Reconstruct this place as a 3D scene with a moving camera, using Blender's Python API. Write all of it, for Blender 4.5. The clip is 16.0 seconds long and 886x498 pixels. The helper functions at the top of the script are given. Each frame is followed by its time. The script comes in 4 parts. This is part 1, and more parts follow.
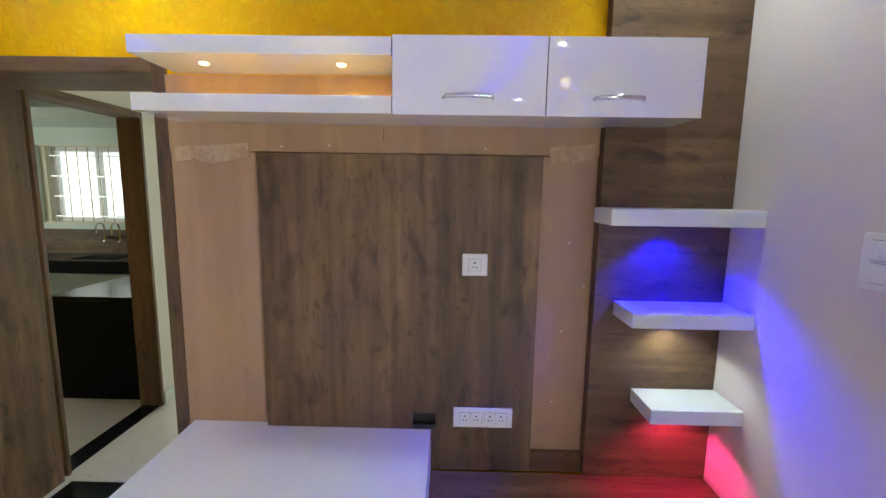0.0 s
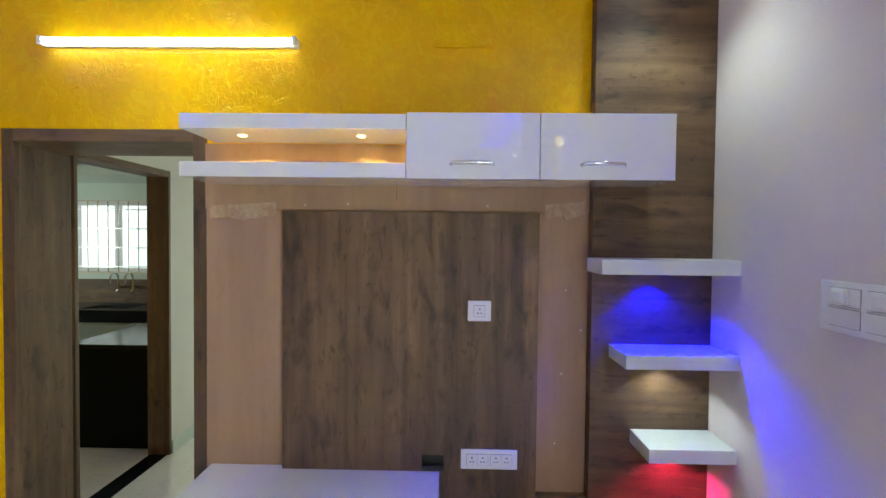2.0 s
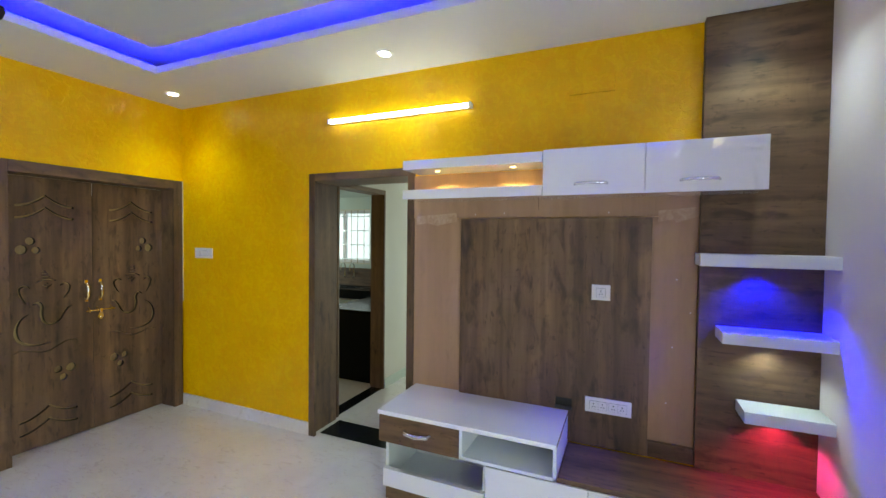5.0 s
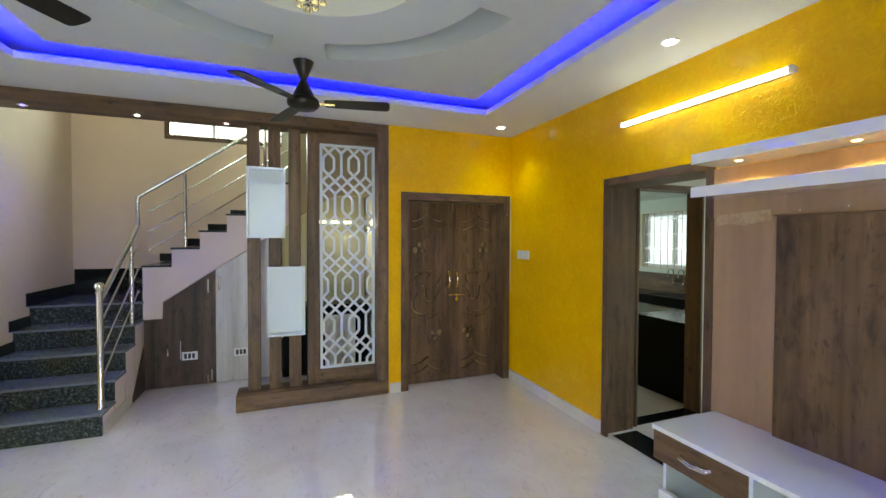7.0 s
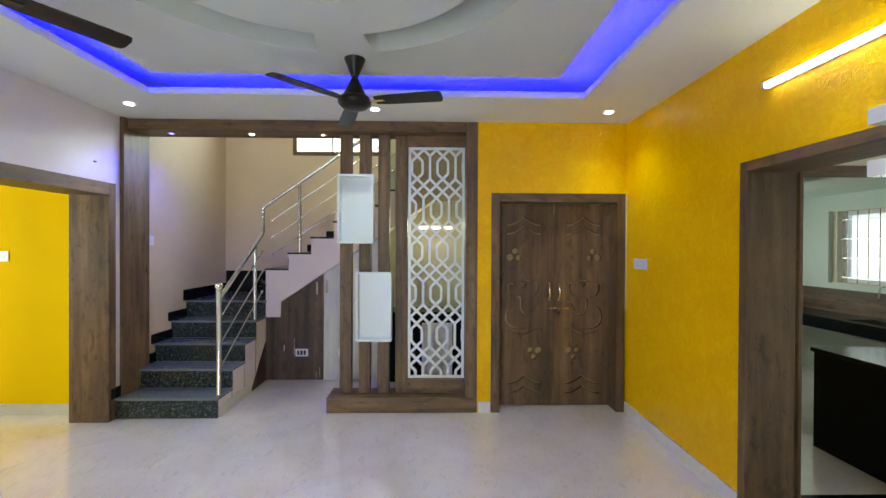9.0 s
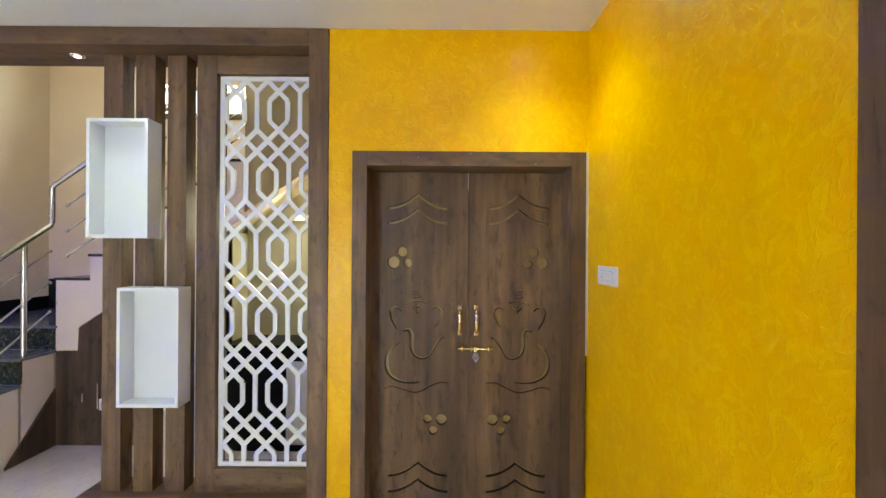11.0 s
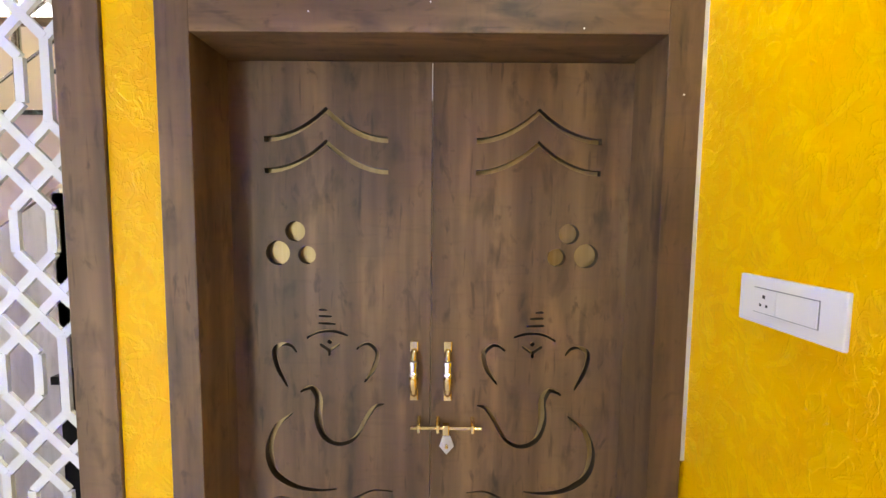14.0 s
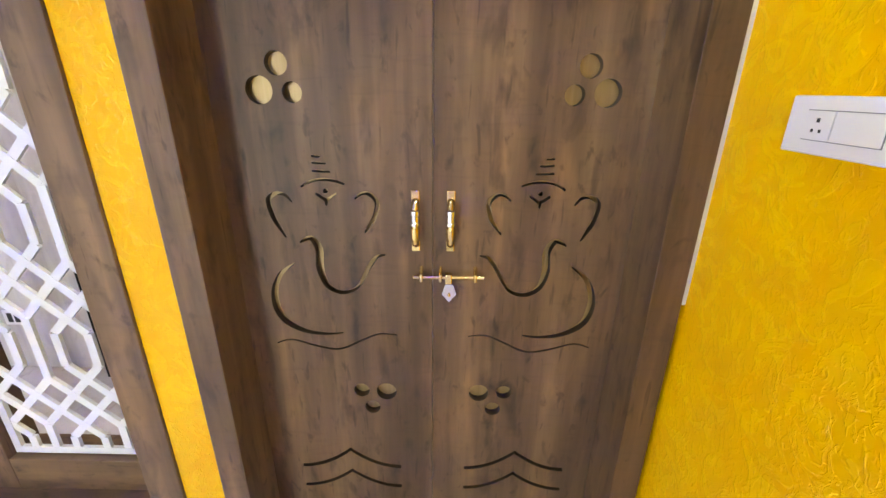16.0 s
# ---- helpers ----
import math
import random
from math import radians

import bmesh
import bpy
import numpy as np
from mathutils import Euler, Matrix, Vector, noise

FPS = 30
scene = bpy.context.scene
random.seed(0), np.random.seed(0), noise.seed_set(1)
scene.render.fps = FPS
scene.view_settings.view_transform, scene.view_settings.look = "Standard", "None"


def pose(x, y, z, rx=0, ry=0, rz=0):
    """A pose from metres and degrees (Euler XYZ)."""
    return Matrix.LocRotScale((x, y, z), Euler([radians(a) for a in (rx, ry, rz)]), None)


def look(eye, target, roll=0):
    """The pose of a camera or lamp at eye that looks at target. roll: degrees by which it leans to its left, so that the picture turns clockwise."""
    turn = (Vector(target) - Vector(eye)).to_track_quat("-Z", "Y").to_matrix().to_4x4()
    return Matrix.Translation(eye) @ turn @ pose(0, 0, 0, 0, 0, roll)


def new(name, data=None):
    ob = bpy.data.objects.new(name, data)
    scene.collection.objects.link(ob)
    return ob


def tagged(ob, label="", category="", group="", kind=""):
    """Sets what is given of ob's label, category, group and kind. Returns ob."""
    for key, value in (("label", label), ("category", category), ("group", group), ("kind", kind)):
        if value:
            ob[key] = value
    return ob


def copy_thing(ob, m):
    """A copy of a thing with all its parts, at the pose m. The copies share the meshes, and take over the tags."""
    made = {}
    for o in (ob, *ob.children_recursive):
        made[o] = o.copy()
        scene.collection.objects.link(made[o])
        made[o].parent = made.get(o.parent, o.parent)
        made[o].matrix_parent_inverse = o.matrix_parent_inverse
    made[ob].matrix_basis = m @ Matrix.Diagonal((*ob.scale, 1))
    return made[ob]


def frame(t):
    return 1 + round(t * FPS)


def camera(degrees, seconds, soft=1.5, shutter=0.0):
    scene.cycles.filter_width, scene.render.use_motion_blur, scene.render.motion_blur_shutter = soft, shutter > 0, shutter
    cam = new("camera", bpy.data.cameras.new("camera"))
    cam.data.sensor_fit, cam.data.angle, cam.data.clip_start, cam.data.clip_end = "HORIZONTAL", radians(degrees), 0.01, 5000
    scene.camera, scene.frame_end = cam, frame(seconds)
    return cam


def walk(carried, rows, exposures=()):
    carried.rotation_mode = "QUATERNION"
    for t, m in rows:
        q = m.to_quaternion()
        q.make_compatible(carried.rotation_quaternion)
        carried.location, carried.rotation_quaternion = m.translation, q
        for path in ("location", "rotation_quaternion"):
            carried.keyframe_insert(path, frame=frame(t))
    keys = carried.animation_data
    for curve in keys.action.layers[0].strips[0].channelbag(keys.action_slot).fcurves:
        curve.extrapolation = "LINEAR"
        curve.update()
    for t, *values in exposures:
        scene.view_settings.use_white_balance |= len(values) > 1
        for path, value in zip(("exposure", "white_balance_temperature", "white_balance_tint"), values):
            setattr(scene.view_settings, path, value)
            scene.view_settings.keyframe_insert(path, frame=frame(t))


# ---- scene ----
cam = camera(93.2, 16.0)
PATH = [
    (0, (0.099, 0.178, 1.604), (0.072, 2.159, 1.333), 0.9),
    (0.5, (0.113, 0.175, 1.619), (0.082, 2.166, 1.432), 0.9),
    (1, (0.123, 0.163, 1.628), (0.081, 2.16, 1.519), 1.0),
    (1.5, (0.085, 0.148, 1.635), (0.057, 2.146, 1.569), 0.8),
    (2, (0.073, 0.011, 1.625), (0.040, 2.009, 1.580), 0.6),
    (2.5, (0.112, -0.22, 1.634), (0.081, 1.78, 1.589), 0.6),
    (3, (0.101, -0.454, 1.619), (0.064, 1.545, 1.575), 0.7),
    (3.2, (0.068, -0.584, 1.633), (0.025, 1.414, 1.571), 0.3),
    (5.3, (0.348, -0.741, 1.613), (-0.618, 1.01, 1.56), 0.7),
    (5.5, (0.339, -0.73, 1.608), (-0.739, 0.954, 1.554), 0.6),
    (6, (0.434, -0.607, 1.634), (-0.973, 0.813, 1.578), 0.6),
    (6.5, (0.577, -0.534, 1.605), (-1.105, 0.548, 1.567), 0.4),
    (7, (0.758, -0.553, 1.619), (-1.109, 0.162, 1.573), 0.2),
    (7.5, (0.865, -0.533, 1.607), (-1.096, -0.14, 1.57), 0.1),
    (8, (0.861, -0.497, 1.617), (-1.13, -0.311, 1.578), 0.1),
    (8.2, (0.831, -0.427, 1.625), (-1.165, -0.297, 1.583), 0.2),
    (10.3, (-0.538, 0.856, 1.555), (-2.538, 0.87, 1.552), 0.3),
    (10.5, (-0.744, 0.919, 1.569), (-2.744, 0.935, 1.569), 0.3),
    (11, (-1.19, 1.113, 1.576), (-3.19, 1.118, 1.577), 0.4),
    (11.5, (-1.622, 1.252, 1.583), (-3.622, 1.256, 1.583), 0.4),
    (12, (-2.028, 1.315, 1.625), (-4.027, 1.295, 1.609), 0.3),
    (12.5, (-2.332, 1.347, 1.634), (-4.332, 1.339, 1.622), 0.5),
    (13, (-2.437, 1.325, 1.637), (-4.437, 1.306, 1.613), 0.5),
    (13.5, (-2.471, 1.34, 1.633), (-4.469, 1.282, 1.556), 0.7),
    (14, (-2.488, 1.311, 1.606), (-4.482, 1.296, 1.451), 0.6),
    (14.5, (-2.51, 1.331, 1.574), (-4.492, 1.281, 1.306), 0.6),
    (15, (-2.533, 1.308, 1.551), (-4.487, 1.292, 1.126), 0.6),
    (15.5, (-2.546, 1.31, 1.523), (-4.461, 1.293, 0.945), 0.6),
    (16, (-2.555, 1.311, 1.501), (-4.424, 1.291, 0.79), 0.6),
]
walk(cam, [(t, look(eye, target, roll)) for t, eye, target, roll in PATH], exposures=[(0.0, -0.17, 6850, 1), (1.5, -0.26, 6650, -3), (3.0, -0.26, 6250, -4), (5.5, -0.32, 6300, -5), (8.0, -0.44, 6400, -3), (10.3, 0.05, 6650, 0), (11.0, 0.18, 6800, 1), (12.5, 0.26, 6800, 6), (14.0, 0.6, 6800, 8), (16.0, 0.74, 6750, 8)])

# ---- world and light ----
world = bpy.data.worlds.new("world")
scene.world = world
world.use_nodes = True
_nt = world.node_tree
_sky = _nt.nodes.new("ShaderNodeTexSky")
_sky.sky_type, _sky.sun_disc = "NISHITA", False
_sky.sun_elevation, _sky.sun_rotation = radians(50), radians(120)
_nt.links.new(_sky.outputs[0], _nt.nodes["Background"].inputs[0])
_nt.nodes["Background"].inputs[1].default_value = 0.10


def lamp(name, kind, m, power, colour, **settings):
    data = bpy.data.lights.new(name, kind)
    data.energy, data.color = power, colour
    if kind == "SPOT":
        data.spot_size, data.spot_blend = radians(settings.get("cone", 100)), settings.get("blend", 0.6)
        data.shadow_soft_size = settings.get("size", 0.03)
    elif kind == "AREA":
        data.shape = settings.get("shape", "RECTANGLE")
        data.size = settings.get("size", 0.3)
        if "size_y" in settings:
            data.size_y = settings["size_y"]
        if "spread" in settings:
            data.spread = radians(settings["spread"])
    else:
        data.shadow_soft_size = settings.get("size", 0.05)
    ob = new(name, data)
    ob.matrix_world = m
    return ob


COOL, WARM, DAY = (0.86, 1.0, 0.94), (1.0, 0.68, 0.22), (0.90, 1.0, 0.95)
BLUE, RED = (0.0, 0.0, 1.0), (1.0, 0.03, 0.22)
DOWN = [(-3.17, 1.60), (-1.11, 1.60), (0.93, 1.62), (-3.16, -0.46), (0.98, -0.46), (-3.09, -2.52), (-1.05, -2.52), (0.96, -2.52)]
for _x, _y in DOWN:
    lamp("downlight_lamp", "SPOT", pose(_x, _y, 2.772), 27, COOL, cone=112, blend=1.0, size=0.05)
# added fill at an invented, unseen kitchen opening; daylight at the stair window
lamp("kitchen_side_fill", "AREA", pose(-5.62, 3.7, 1.55, 0, -90, 0), 21, DAY, size=1.0, size_y=1.2)
lamp("stair_daylight", "AREA", look((-5.57, -1.185, 3.075), (-4.3, -1.185, 2.75)), 95, DAY, size=1.3, size_y=0.26)
# added fill that brightens the next room, without a known source
lamp("room_fill", "AREA", look((-2.0, -5.6, 1.5), (-3.2, -3.9, 1.3)), 58, DAY, size=1.4, size_y=1.2)
# added fill through an invented opening in the unseen part of the right wall
lamp("side_fill", "AREA", pose(1.32, -0.86, 1.04, 0, 90, 0), 60, DAY, size=2.0, size_y=0.82)
# added fill out of view before the closed passage end; no such source known
lamp("passage_fill", "AREA", pose(-1.5, 5.96, 1.25, -90, 0, 0), 38, DAY, size=0.8, size_y=1.8)
# coloured spots under the shelves, warm spots in the niche, three spots in the timber beam
lamp("shelf_spot_blue", "SPOT", pose(0.95, 1.79, 1.468), 64, BLUE, cone=122, blend=0.6, size=0.02)
lamp("shelf_spot_white", "SPOT", pose(1.00, 1.79, 1.090), 4, COOL, cone=130, blend=0.5, size=0.02)
lamp("shelf_spot_red", "SPOT", pose(1.04, 1.79, 0.713), 10, RED, cone=130, blend=0.5, size=0.02)
for _x in (-0.80, -0.30):
    lamp("niche_spot", "SPOT", pose(_x, 1.76, 2.022), 42.0, WARM, cone=150, blend=0.6, size=0.02)
for _y, _c, _p in ((-2.52, BLUE, 40), (-1.74, COOL, 3), (-1.04, (1.0, 0.35, 0.45), 3)):
    lamp("beam_spot", "SPOT", pose(-3.64, _y, 2.665), _p, _c, cone=150, blend=0.6, size=0.02)
lamp("chandelier_lamp", "POINT", pose(-0.95, -0.457, 2.845), 9, (1.0, 0.86, 0.55), size=0.10)

# ---- materials ----


def material(name, colour, rough=0.5, metal=0.0, **extra):
    m = bpy.data.materials.new(name)
    m.use_nodes = True
    b = m.node_tree.nodes["Principled BSDF"]
    b.inputs["Base Color"].default_value = (*colour, 1)
    b.inputs["Roughness"].default_value = rough
    b.inputs["Metallic"].default_value = metal
    for key, value in extra.items():
        b.inputs[key.replace("_", " ")].default_value = value
    return m


def nodes_of(m):
    nt = m.node_tree
    return nt, nt.nodes["Principled BSDF"]


def coords(nt, scale=(1, 1, 1), turn=(0, 0, 0)):
    g = nt.nodes.new("ShaderNodeNewGeometry")
    mp = nt.nodes.new("ShaderNodeMapping")
    mp.inputs["Scale"].default_value = scale
    mp.inputs["Rotation"].default_value = turn
    nt.links.new(g.outputs["Position"], mp.inputs["Vector"])
    return mp.outputs[0]


def noise_tex(nt, vec, scale, detail=4, rough=0.55, distort=0.0):
    n = nt.nodes.new("ShaderNodeTexNoise")
    n.inputs["Scale"].default_value = scale
    n.inputs["Detail"].default_value = detail
    n.inputs["Roughness"].default_value = rough
    n.inputs["Distortion"].default_value = distort
    nt.links.new(vec, n.inputs["Vector"])
    return n.outputs[0]


def ramp(nt, fac, stops):
    r = nt.nodes.new("ShaderNodeValToRGB")
    els = r.color_ramp.elements
    while len(els) < len(stops):
        els.new(0.5)
    for e, (p, c) in zip(els, stops):
        e.position, e.color = p, (*c, 1)
    nt.links.new(fac, r.inputs[0])
    return r.outputs[0]


def mix(nt, a, b, fac, blend="MIX"):
    n = nt.nodes.new("ShaderNodeMix")
    n.data_type, n.blend_type = "RGBA", blend
    for socket, value in ((n.inputs[0], fac), (n.inputs[6], a), (n.inputs[7], b)):
        if isinstance(value, bpy.types.NodeSocket):
            nt.links.new(value, socket)
        else:
            socket.default_value = value if isinstance(value, float) else (*value, 1)
    return n.outputs[2]


def bump(nt, b, height, strength=0.2, distance=0.01):
    n = nt.nodes.new("ShaderNodeBump")
    n.inputs["Strength"].default_value, n.inputs["Distance"].default_value = strength, distance
    nt.links.new(height, n.inputs["Height"])
    nt.links.new(n.outputs[0], b.inputs["Normal"])


def wood(name, axis, dark, mid, light, rough=0.52, depth=1.0):
    """Printed wood laminate with its grain along one axis; every board takes another stretch of the print."""
    m = material(name, mid, rough)
    nt, b = nodes_of(m)
    g = nt.nodes.new("ShaderNodeNewGeometry")
    info = nt.nodes.new("ShaderNodeObjectInfo")
    shift = nt.nodes.new("ShaderNodeVectorMath")
    shift.operation = "MULTIPLY_ADD"
    shift.inputs[1].default_value = (7.3, 5.9, 8.7)
    nt.links.new(info.outputs["Random"], shift.inputs[0])
    nt.links.new(g.outputs["Position"], shift.inputs[2])

    def field(across, along, detail=3, r=0.5, twist=0.3):
        mp = nt.nodes.new("ShaderNodeMapping")
        sc = [across, across, across]
        sc[axis] = along
        mp.inputs["Scale"].default_value = sc
        nt.links.new(shift.outputs[0], mp.inputs["Vector"])
        return noise_tex(nt, mp.outputs[0], 1.0, detail, r, twist)

    def layer(c, fac, stops, weight):
        return mix(nt, c, ramp(nt, fac, stops), weight * depth, "MULTIPLY")
    one = (1, 1, 1)
    # broad bands, narrow streaks, dark smudges, pale worn flecks, cross chatter, thin cracks, fibre
    c = ramp(nt, field(8.0, 0.5, 3, 0.55, 0.5), [(0.32, dark), (0.50, mid), (0.70, light)])
    c = layer(c, field(21.0, 1.0, 3, 0.5, 0.4), [(0.36, (0.76, 0.75, 0.75)), (0.54, one), (0.68, (1.16, 1.15, 1.12))], 0.8)
    c = layer(c, field(4.0, 2.0, 3, 0.5, 0.4), [(0.36, (0.80, 0.79, 0.80)), (0.62, (1.10, 1.10, 1.08))], 0.8)
    c = layer(c, field(17.0, 6.0, 3, 0.5, 0.35), [(0.55, one), (0.72, (0.44, 0.43, 0.45))], 0.9)
    c = layer(c, field(13.0, 3.0, 3, 0.5, 0.3), [(0.55, one), (0.72, (1.42, 1.36, 1.22))], 0.85)
    c = layer(c, field(27.0, 15.0, 3, 0.55, 0.5), [(0.61, one), (0.73, (0.50, 0.49, 0.50))], 0.9)
    c = layer(c, field(7.0, 48.0, 2, 0.5, 0.8), [(0.57, one), (0.74, (0.70, 0.69, 0.69))], 0.35)
    c = layer(c, field(60.0, 7.0, 2, 0.5, 0.25), [(0.64, one), (0.74, (0.42, 0.40, 0.40))], 0.7)
    fine = field(150.0, 9.0, 3, 0.6, 0.1)
    c = layer(c, fine, [(0.32, (0.86, 0.85, 0.84)), (0.64, (1.05, 1.05, 1.05))], 0.3)
    nt.links.new(c, b.inputs["Base Color"])
    bump(nt, b, fine, 0.06, 0.002)
    return m


BROWN = ((0.093, 0.052, 0.027), (0.143, 0.082, 0.043), (0.208, 0.125, 0.063))
wood_z = wood("laminate_upright", 2, *BROWN)
wood_x = wood("laminate_level_x", 0, *BROWN)
wood_y = wood("laminate_level_y", 1, *BROWN)
wood_cupboard = wood("laminate_cupboard", 2, (0.040, 0.024, 0.018), (0.085, 0.050, 0.036), (0.13, 0.08, 0.058), 0.5)
wood_pale = wood("laminate_pale", 2, (0.50, 0.46, 0.44), (0.60, 0.57, 0.55), (0.68, 0.65, 0.63), 0.35, 0.25)


def plaster(name, colour, spread=0.05, rough=0.7, strength=0.08):
    m = material(name, colour, rough)
    nt, b = nodes_of(m)
    big = noise_tex(nt, coords(nt), 1.3, 3)
    lo, hi = [tuple(c * (1 + k * spread) for c in colour) for k in (-1, 1)]
    nt.links.new(ramp(nt, big, [(0.3, lo), (0.7, hi)]), b.inputs["Base Color"])
    bump(nt, b, noise_tex(nt, coords(nt), 160, 3), strength, 0.002)
    return m


lilac_wall = plaster("paint_lilac_white", (0.71, 0.625, 0.645))
peach_wall = plaster("paint_peach", (0.72, 0.56, 0.42))
stair_peach = plaster("paint_stair_peach", (0.66, 0.53, 0.42))
cream_wall = plaster("paint_cream", (0.76, 0.70, 0.56))
passage_paint = plaster("paint_passage", (0.75, 0.72, 0.66))
pink_paint = plaster("paint_pale_pink", (0.74, 0.62, 0.57))
ceiling_paint = plaster("paint_ceiling", (0.72, 0.71, 0.70), 0.02)
# tray and groove backs: one even grey, darker than the ceiling border
tray_grey = plaster("grey_tray", (0.52, 0.52, 0.53), 0.02)
filler_paint = plaster("filler", (0.50, 0.345, 0.225), 0.2)
_nt, _b = nodes_of(filler_paint)
_nt.links.new(ramp(_nt, noise_tex(_nt, coords(_nt), 26, 5, 0.65, 1.0), [(0.35, (0.42, 0.265, 0.16)), (0.62, (0.53, 0.38, 0.25))]), _b.inputs["Base Color"])
raw_plaster = plaster("plaster_bare", (0.62, 0.58, 0.50), 0.12)
kitchen_wall = plaster("paint_kitchen", (0.66, 0.72, 0.66))

yellow_wall = material("paint_yellow_texture", (0.86, 0.48, 0.001), 0.24, 0.0, Specular_IOR_Level=0.28)
_nt, _b = nodes_of(yellow_wall)
_v = coords(_nt, (1, 1, 1), (0.6, 0.5, 0.8))
_v2 = coords(_nt, (1.0, 1.0, 0.6), (0.3, -0.7, 0.2))
# trowelled flakes at two sizes with crisp edges, over a fine orange-peel
_f1 = ramp(_nt, noise_tex(_nt, _v, 13, 3, 0.55, 1.6), [(0.52, (0, 0, 0)), (0.57, (1, 1, 1)), (0.80, (0.35, 0.35, 0.35))])
_f2 = ramp(_nt, noise_tex(_nt, _v2, 36, 3, 0.6, 1.3), [(0.50, (0, 0, 0)), (0.57, (1, 1, 1)), (0.75, (0.3, 0.3, 0.3))])
_hh = mix(_nt, mix(_nt, _f1, _f2, 0.45), noise_tex(_nt, _v, 90, 2), 0.06)
_yc = ramp(_nt, noise_tex(_nt, coords(_nt), 2.6, 4), [(0.3, (0.86, 0.472, 0.0002)), (0.7, (0.93, 0.532, 0.0004))])
_yc = mix(_nt, _yc, ramp(_nt, noise_tex(_nt, _v2, 12, 4, 0.6, 1.0), [(0.34, (1.0, 0.90, 0.8)), (0.55, (1, 1, 1))]), 0.8, "MULTIPLY")
_yc = mix(_nt, _yc, ramp(_nt, _f1, [(0.0, (0.98, 0.95, 0.9)), (1.0, (1.03, 1.11, 2.0))]), 0.7, "MULTIPLY")
_nt.links.new(mix(_nt, _yc, ramp(_nt, _f2, [(0.0, (1, 1, 1)), (1.0, (1.03, 1.08, 1.5))]), 0.6, "MULTIPLY"), _b.inputs["Base Color"])
bump(_nt, _b, _hh, 0.44, 0.005)

plain_yellow = plaster("paint_yellow_plain", (0.86, 0.56, 0.001), 0.03, 0.8)
plain_yellow.node_tree.nodes["Principled BSDF"].inputs["Specular IOR Level"].default_value = 0.08

marble = material("floor_marble", (0.68, 0.62, 0.57), 0.018, 0.0, Specular_IOR_Level=0.8, Coat_Weight=1.0, Coat_Roughness=0.015, Coat_IOR=1.8)
_nt, _b = nodes_of(marble)
_cloud = noise_tex(_nt, coords(_nt), 2.2, 6, 0.6, 0.8)
_vein = noise_tex(_nt, coords(_nt, (1, 1, 1), (0, 0, 0.7)), 1.4, 8, 0.62, 2.6)
_c = ramp(_nt, _cloud, [(0.3, (0.74, 0.68, 0.645)), (0.7, (0.85, 0.80, 0.765))])
_c = mix(_nt, _c, ramp(_nt, _vein, [(0.505, (1, 1, 1)), (0.515, (0.90, 0.87, 0.84)), (0.525, (1, 1, 1))]), 0.6, "MULTIPLY")
_c = mix(_nt, _c, ramp(_nt, noise_tex(_nt, coords(_nt, (1, 2.4, 1), (0, 0, 0.5)), 8.0, 6, 0.66, 1.6), [(0.575, (1, 1, 1)), (0.64, (0.74, 0.69, 0.65))]), 0.5, "MULTIPLY")
_nt.links.new(_c, _b.inputs["Base Color"])

granite = material("granite_green_black", (0.03, 0.035, 0.033), 0.22)
_nt, _b = nodes_of(granite)
_sp = noise_tex(_nt, coords(_nt), 48, 5, 0.75)
_nt.links.new(ramp(_nt, _sp, [(0.42, (0.012, 0.016, 0.016)), (0.56, (0.040, 0.052, 0.050)), (0.70, (0.17, 0.21, 0.19))]), _b.inputs["Base Color"])
# same stone as the risers, polished; light from above put into its paler colour
granite_toplit = material("granite_polished_toplit", (0.10, 0.115, 0.14), 0.16)
_nt, _b = nodes_of(granite_toplit)
_nt.links.new(ramp(_nt, noise_tex(_nt, coords(_nt), 75, 5, 0.75), [(0.38, (0.10, 0.115, 0.135)), (0.54, (0.16, 0.18, 0.20)), (0.70, (0.25, 0.275, 0.30))]), _b.inputs["Base Color"])
black_granite = material("granite_black", (0.008, 0.009, 0.010), 0.2, 0.0, Specular_IOR_Level=0.2)
black_laminate = material("black_laminate", (0.004, 0.005, 0.006), 0.5, 0.0, Specular_IOR_Level=0.08)
white_gloss = material("laminate_white_gloss", (0.87, 0.86, 0.88), 0.05, 0.0, Coat_Weight=1.0, Coat_Roughness=0.02, Coat_IOR=1.65)
white_matt = material("laminate_white", (0.76, 0.79, 0.81), 0.32)
jali_white = material("jali_white", (0.74, 0.76, 0.80), 0.22)
plastic_white = material("plastic_white", (0.80, 0.78, 0.80), 0.28)
plastic_grey = material("plastic_grey", (0.22, 0.22, 0.24), 0.5)
# cream wall in shade: the dimness is put into a tan colour
shaded_wall_tan = plaster("wall_shade_tan", (0.40, 0.31, 0.19))
plastic_dark = material("plastic_dark", (0.02, 0.02, 0.022), 0.5)
steel = material("stainless_steel", (0.62, 0.61, 0.60), 0.18, 1.0)
brass = material("brass", (0.85, 0.68, 0.32), 0.16, 1.0)
chrome = material("chrome", (0.75, 0.75, 0.77), 0.12, 1.0)
fan_brown = material("fan_dark_brown", (0.012, 0.009, 0.008), 0.38, 0.0, Specular_IOR_Level=0.3)
backing_gold = material("door_backing_gold", (0.25, 0.18, 0.09), 0.45, 0.6)
_nt, _b = nodes_of(backing_gold)
_nt.links.new(ramp(_nt, noise_tex(_nt, coords(_nt, (60, 60, 3)), 1.0, 3), [(0.35, (0.34, 0.245, 0.11)), (0.65, (0.42, 0.31, 0.15))]), _b.inputs["Base Color"])
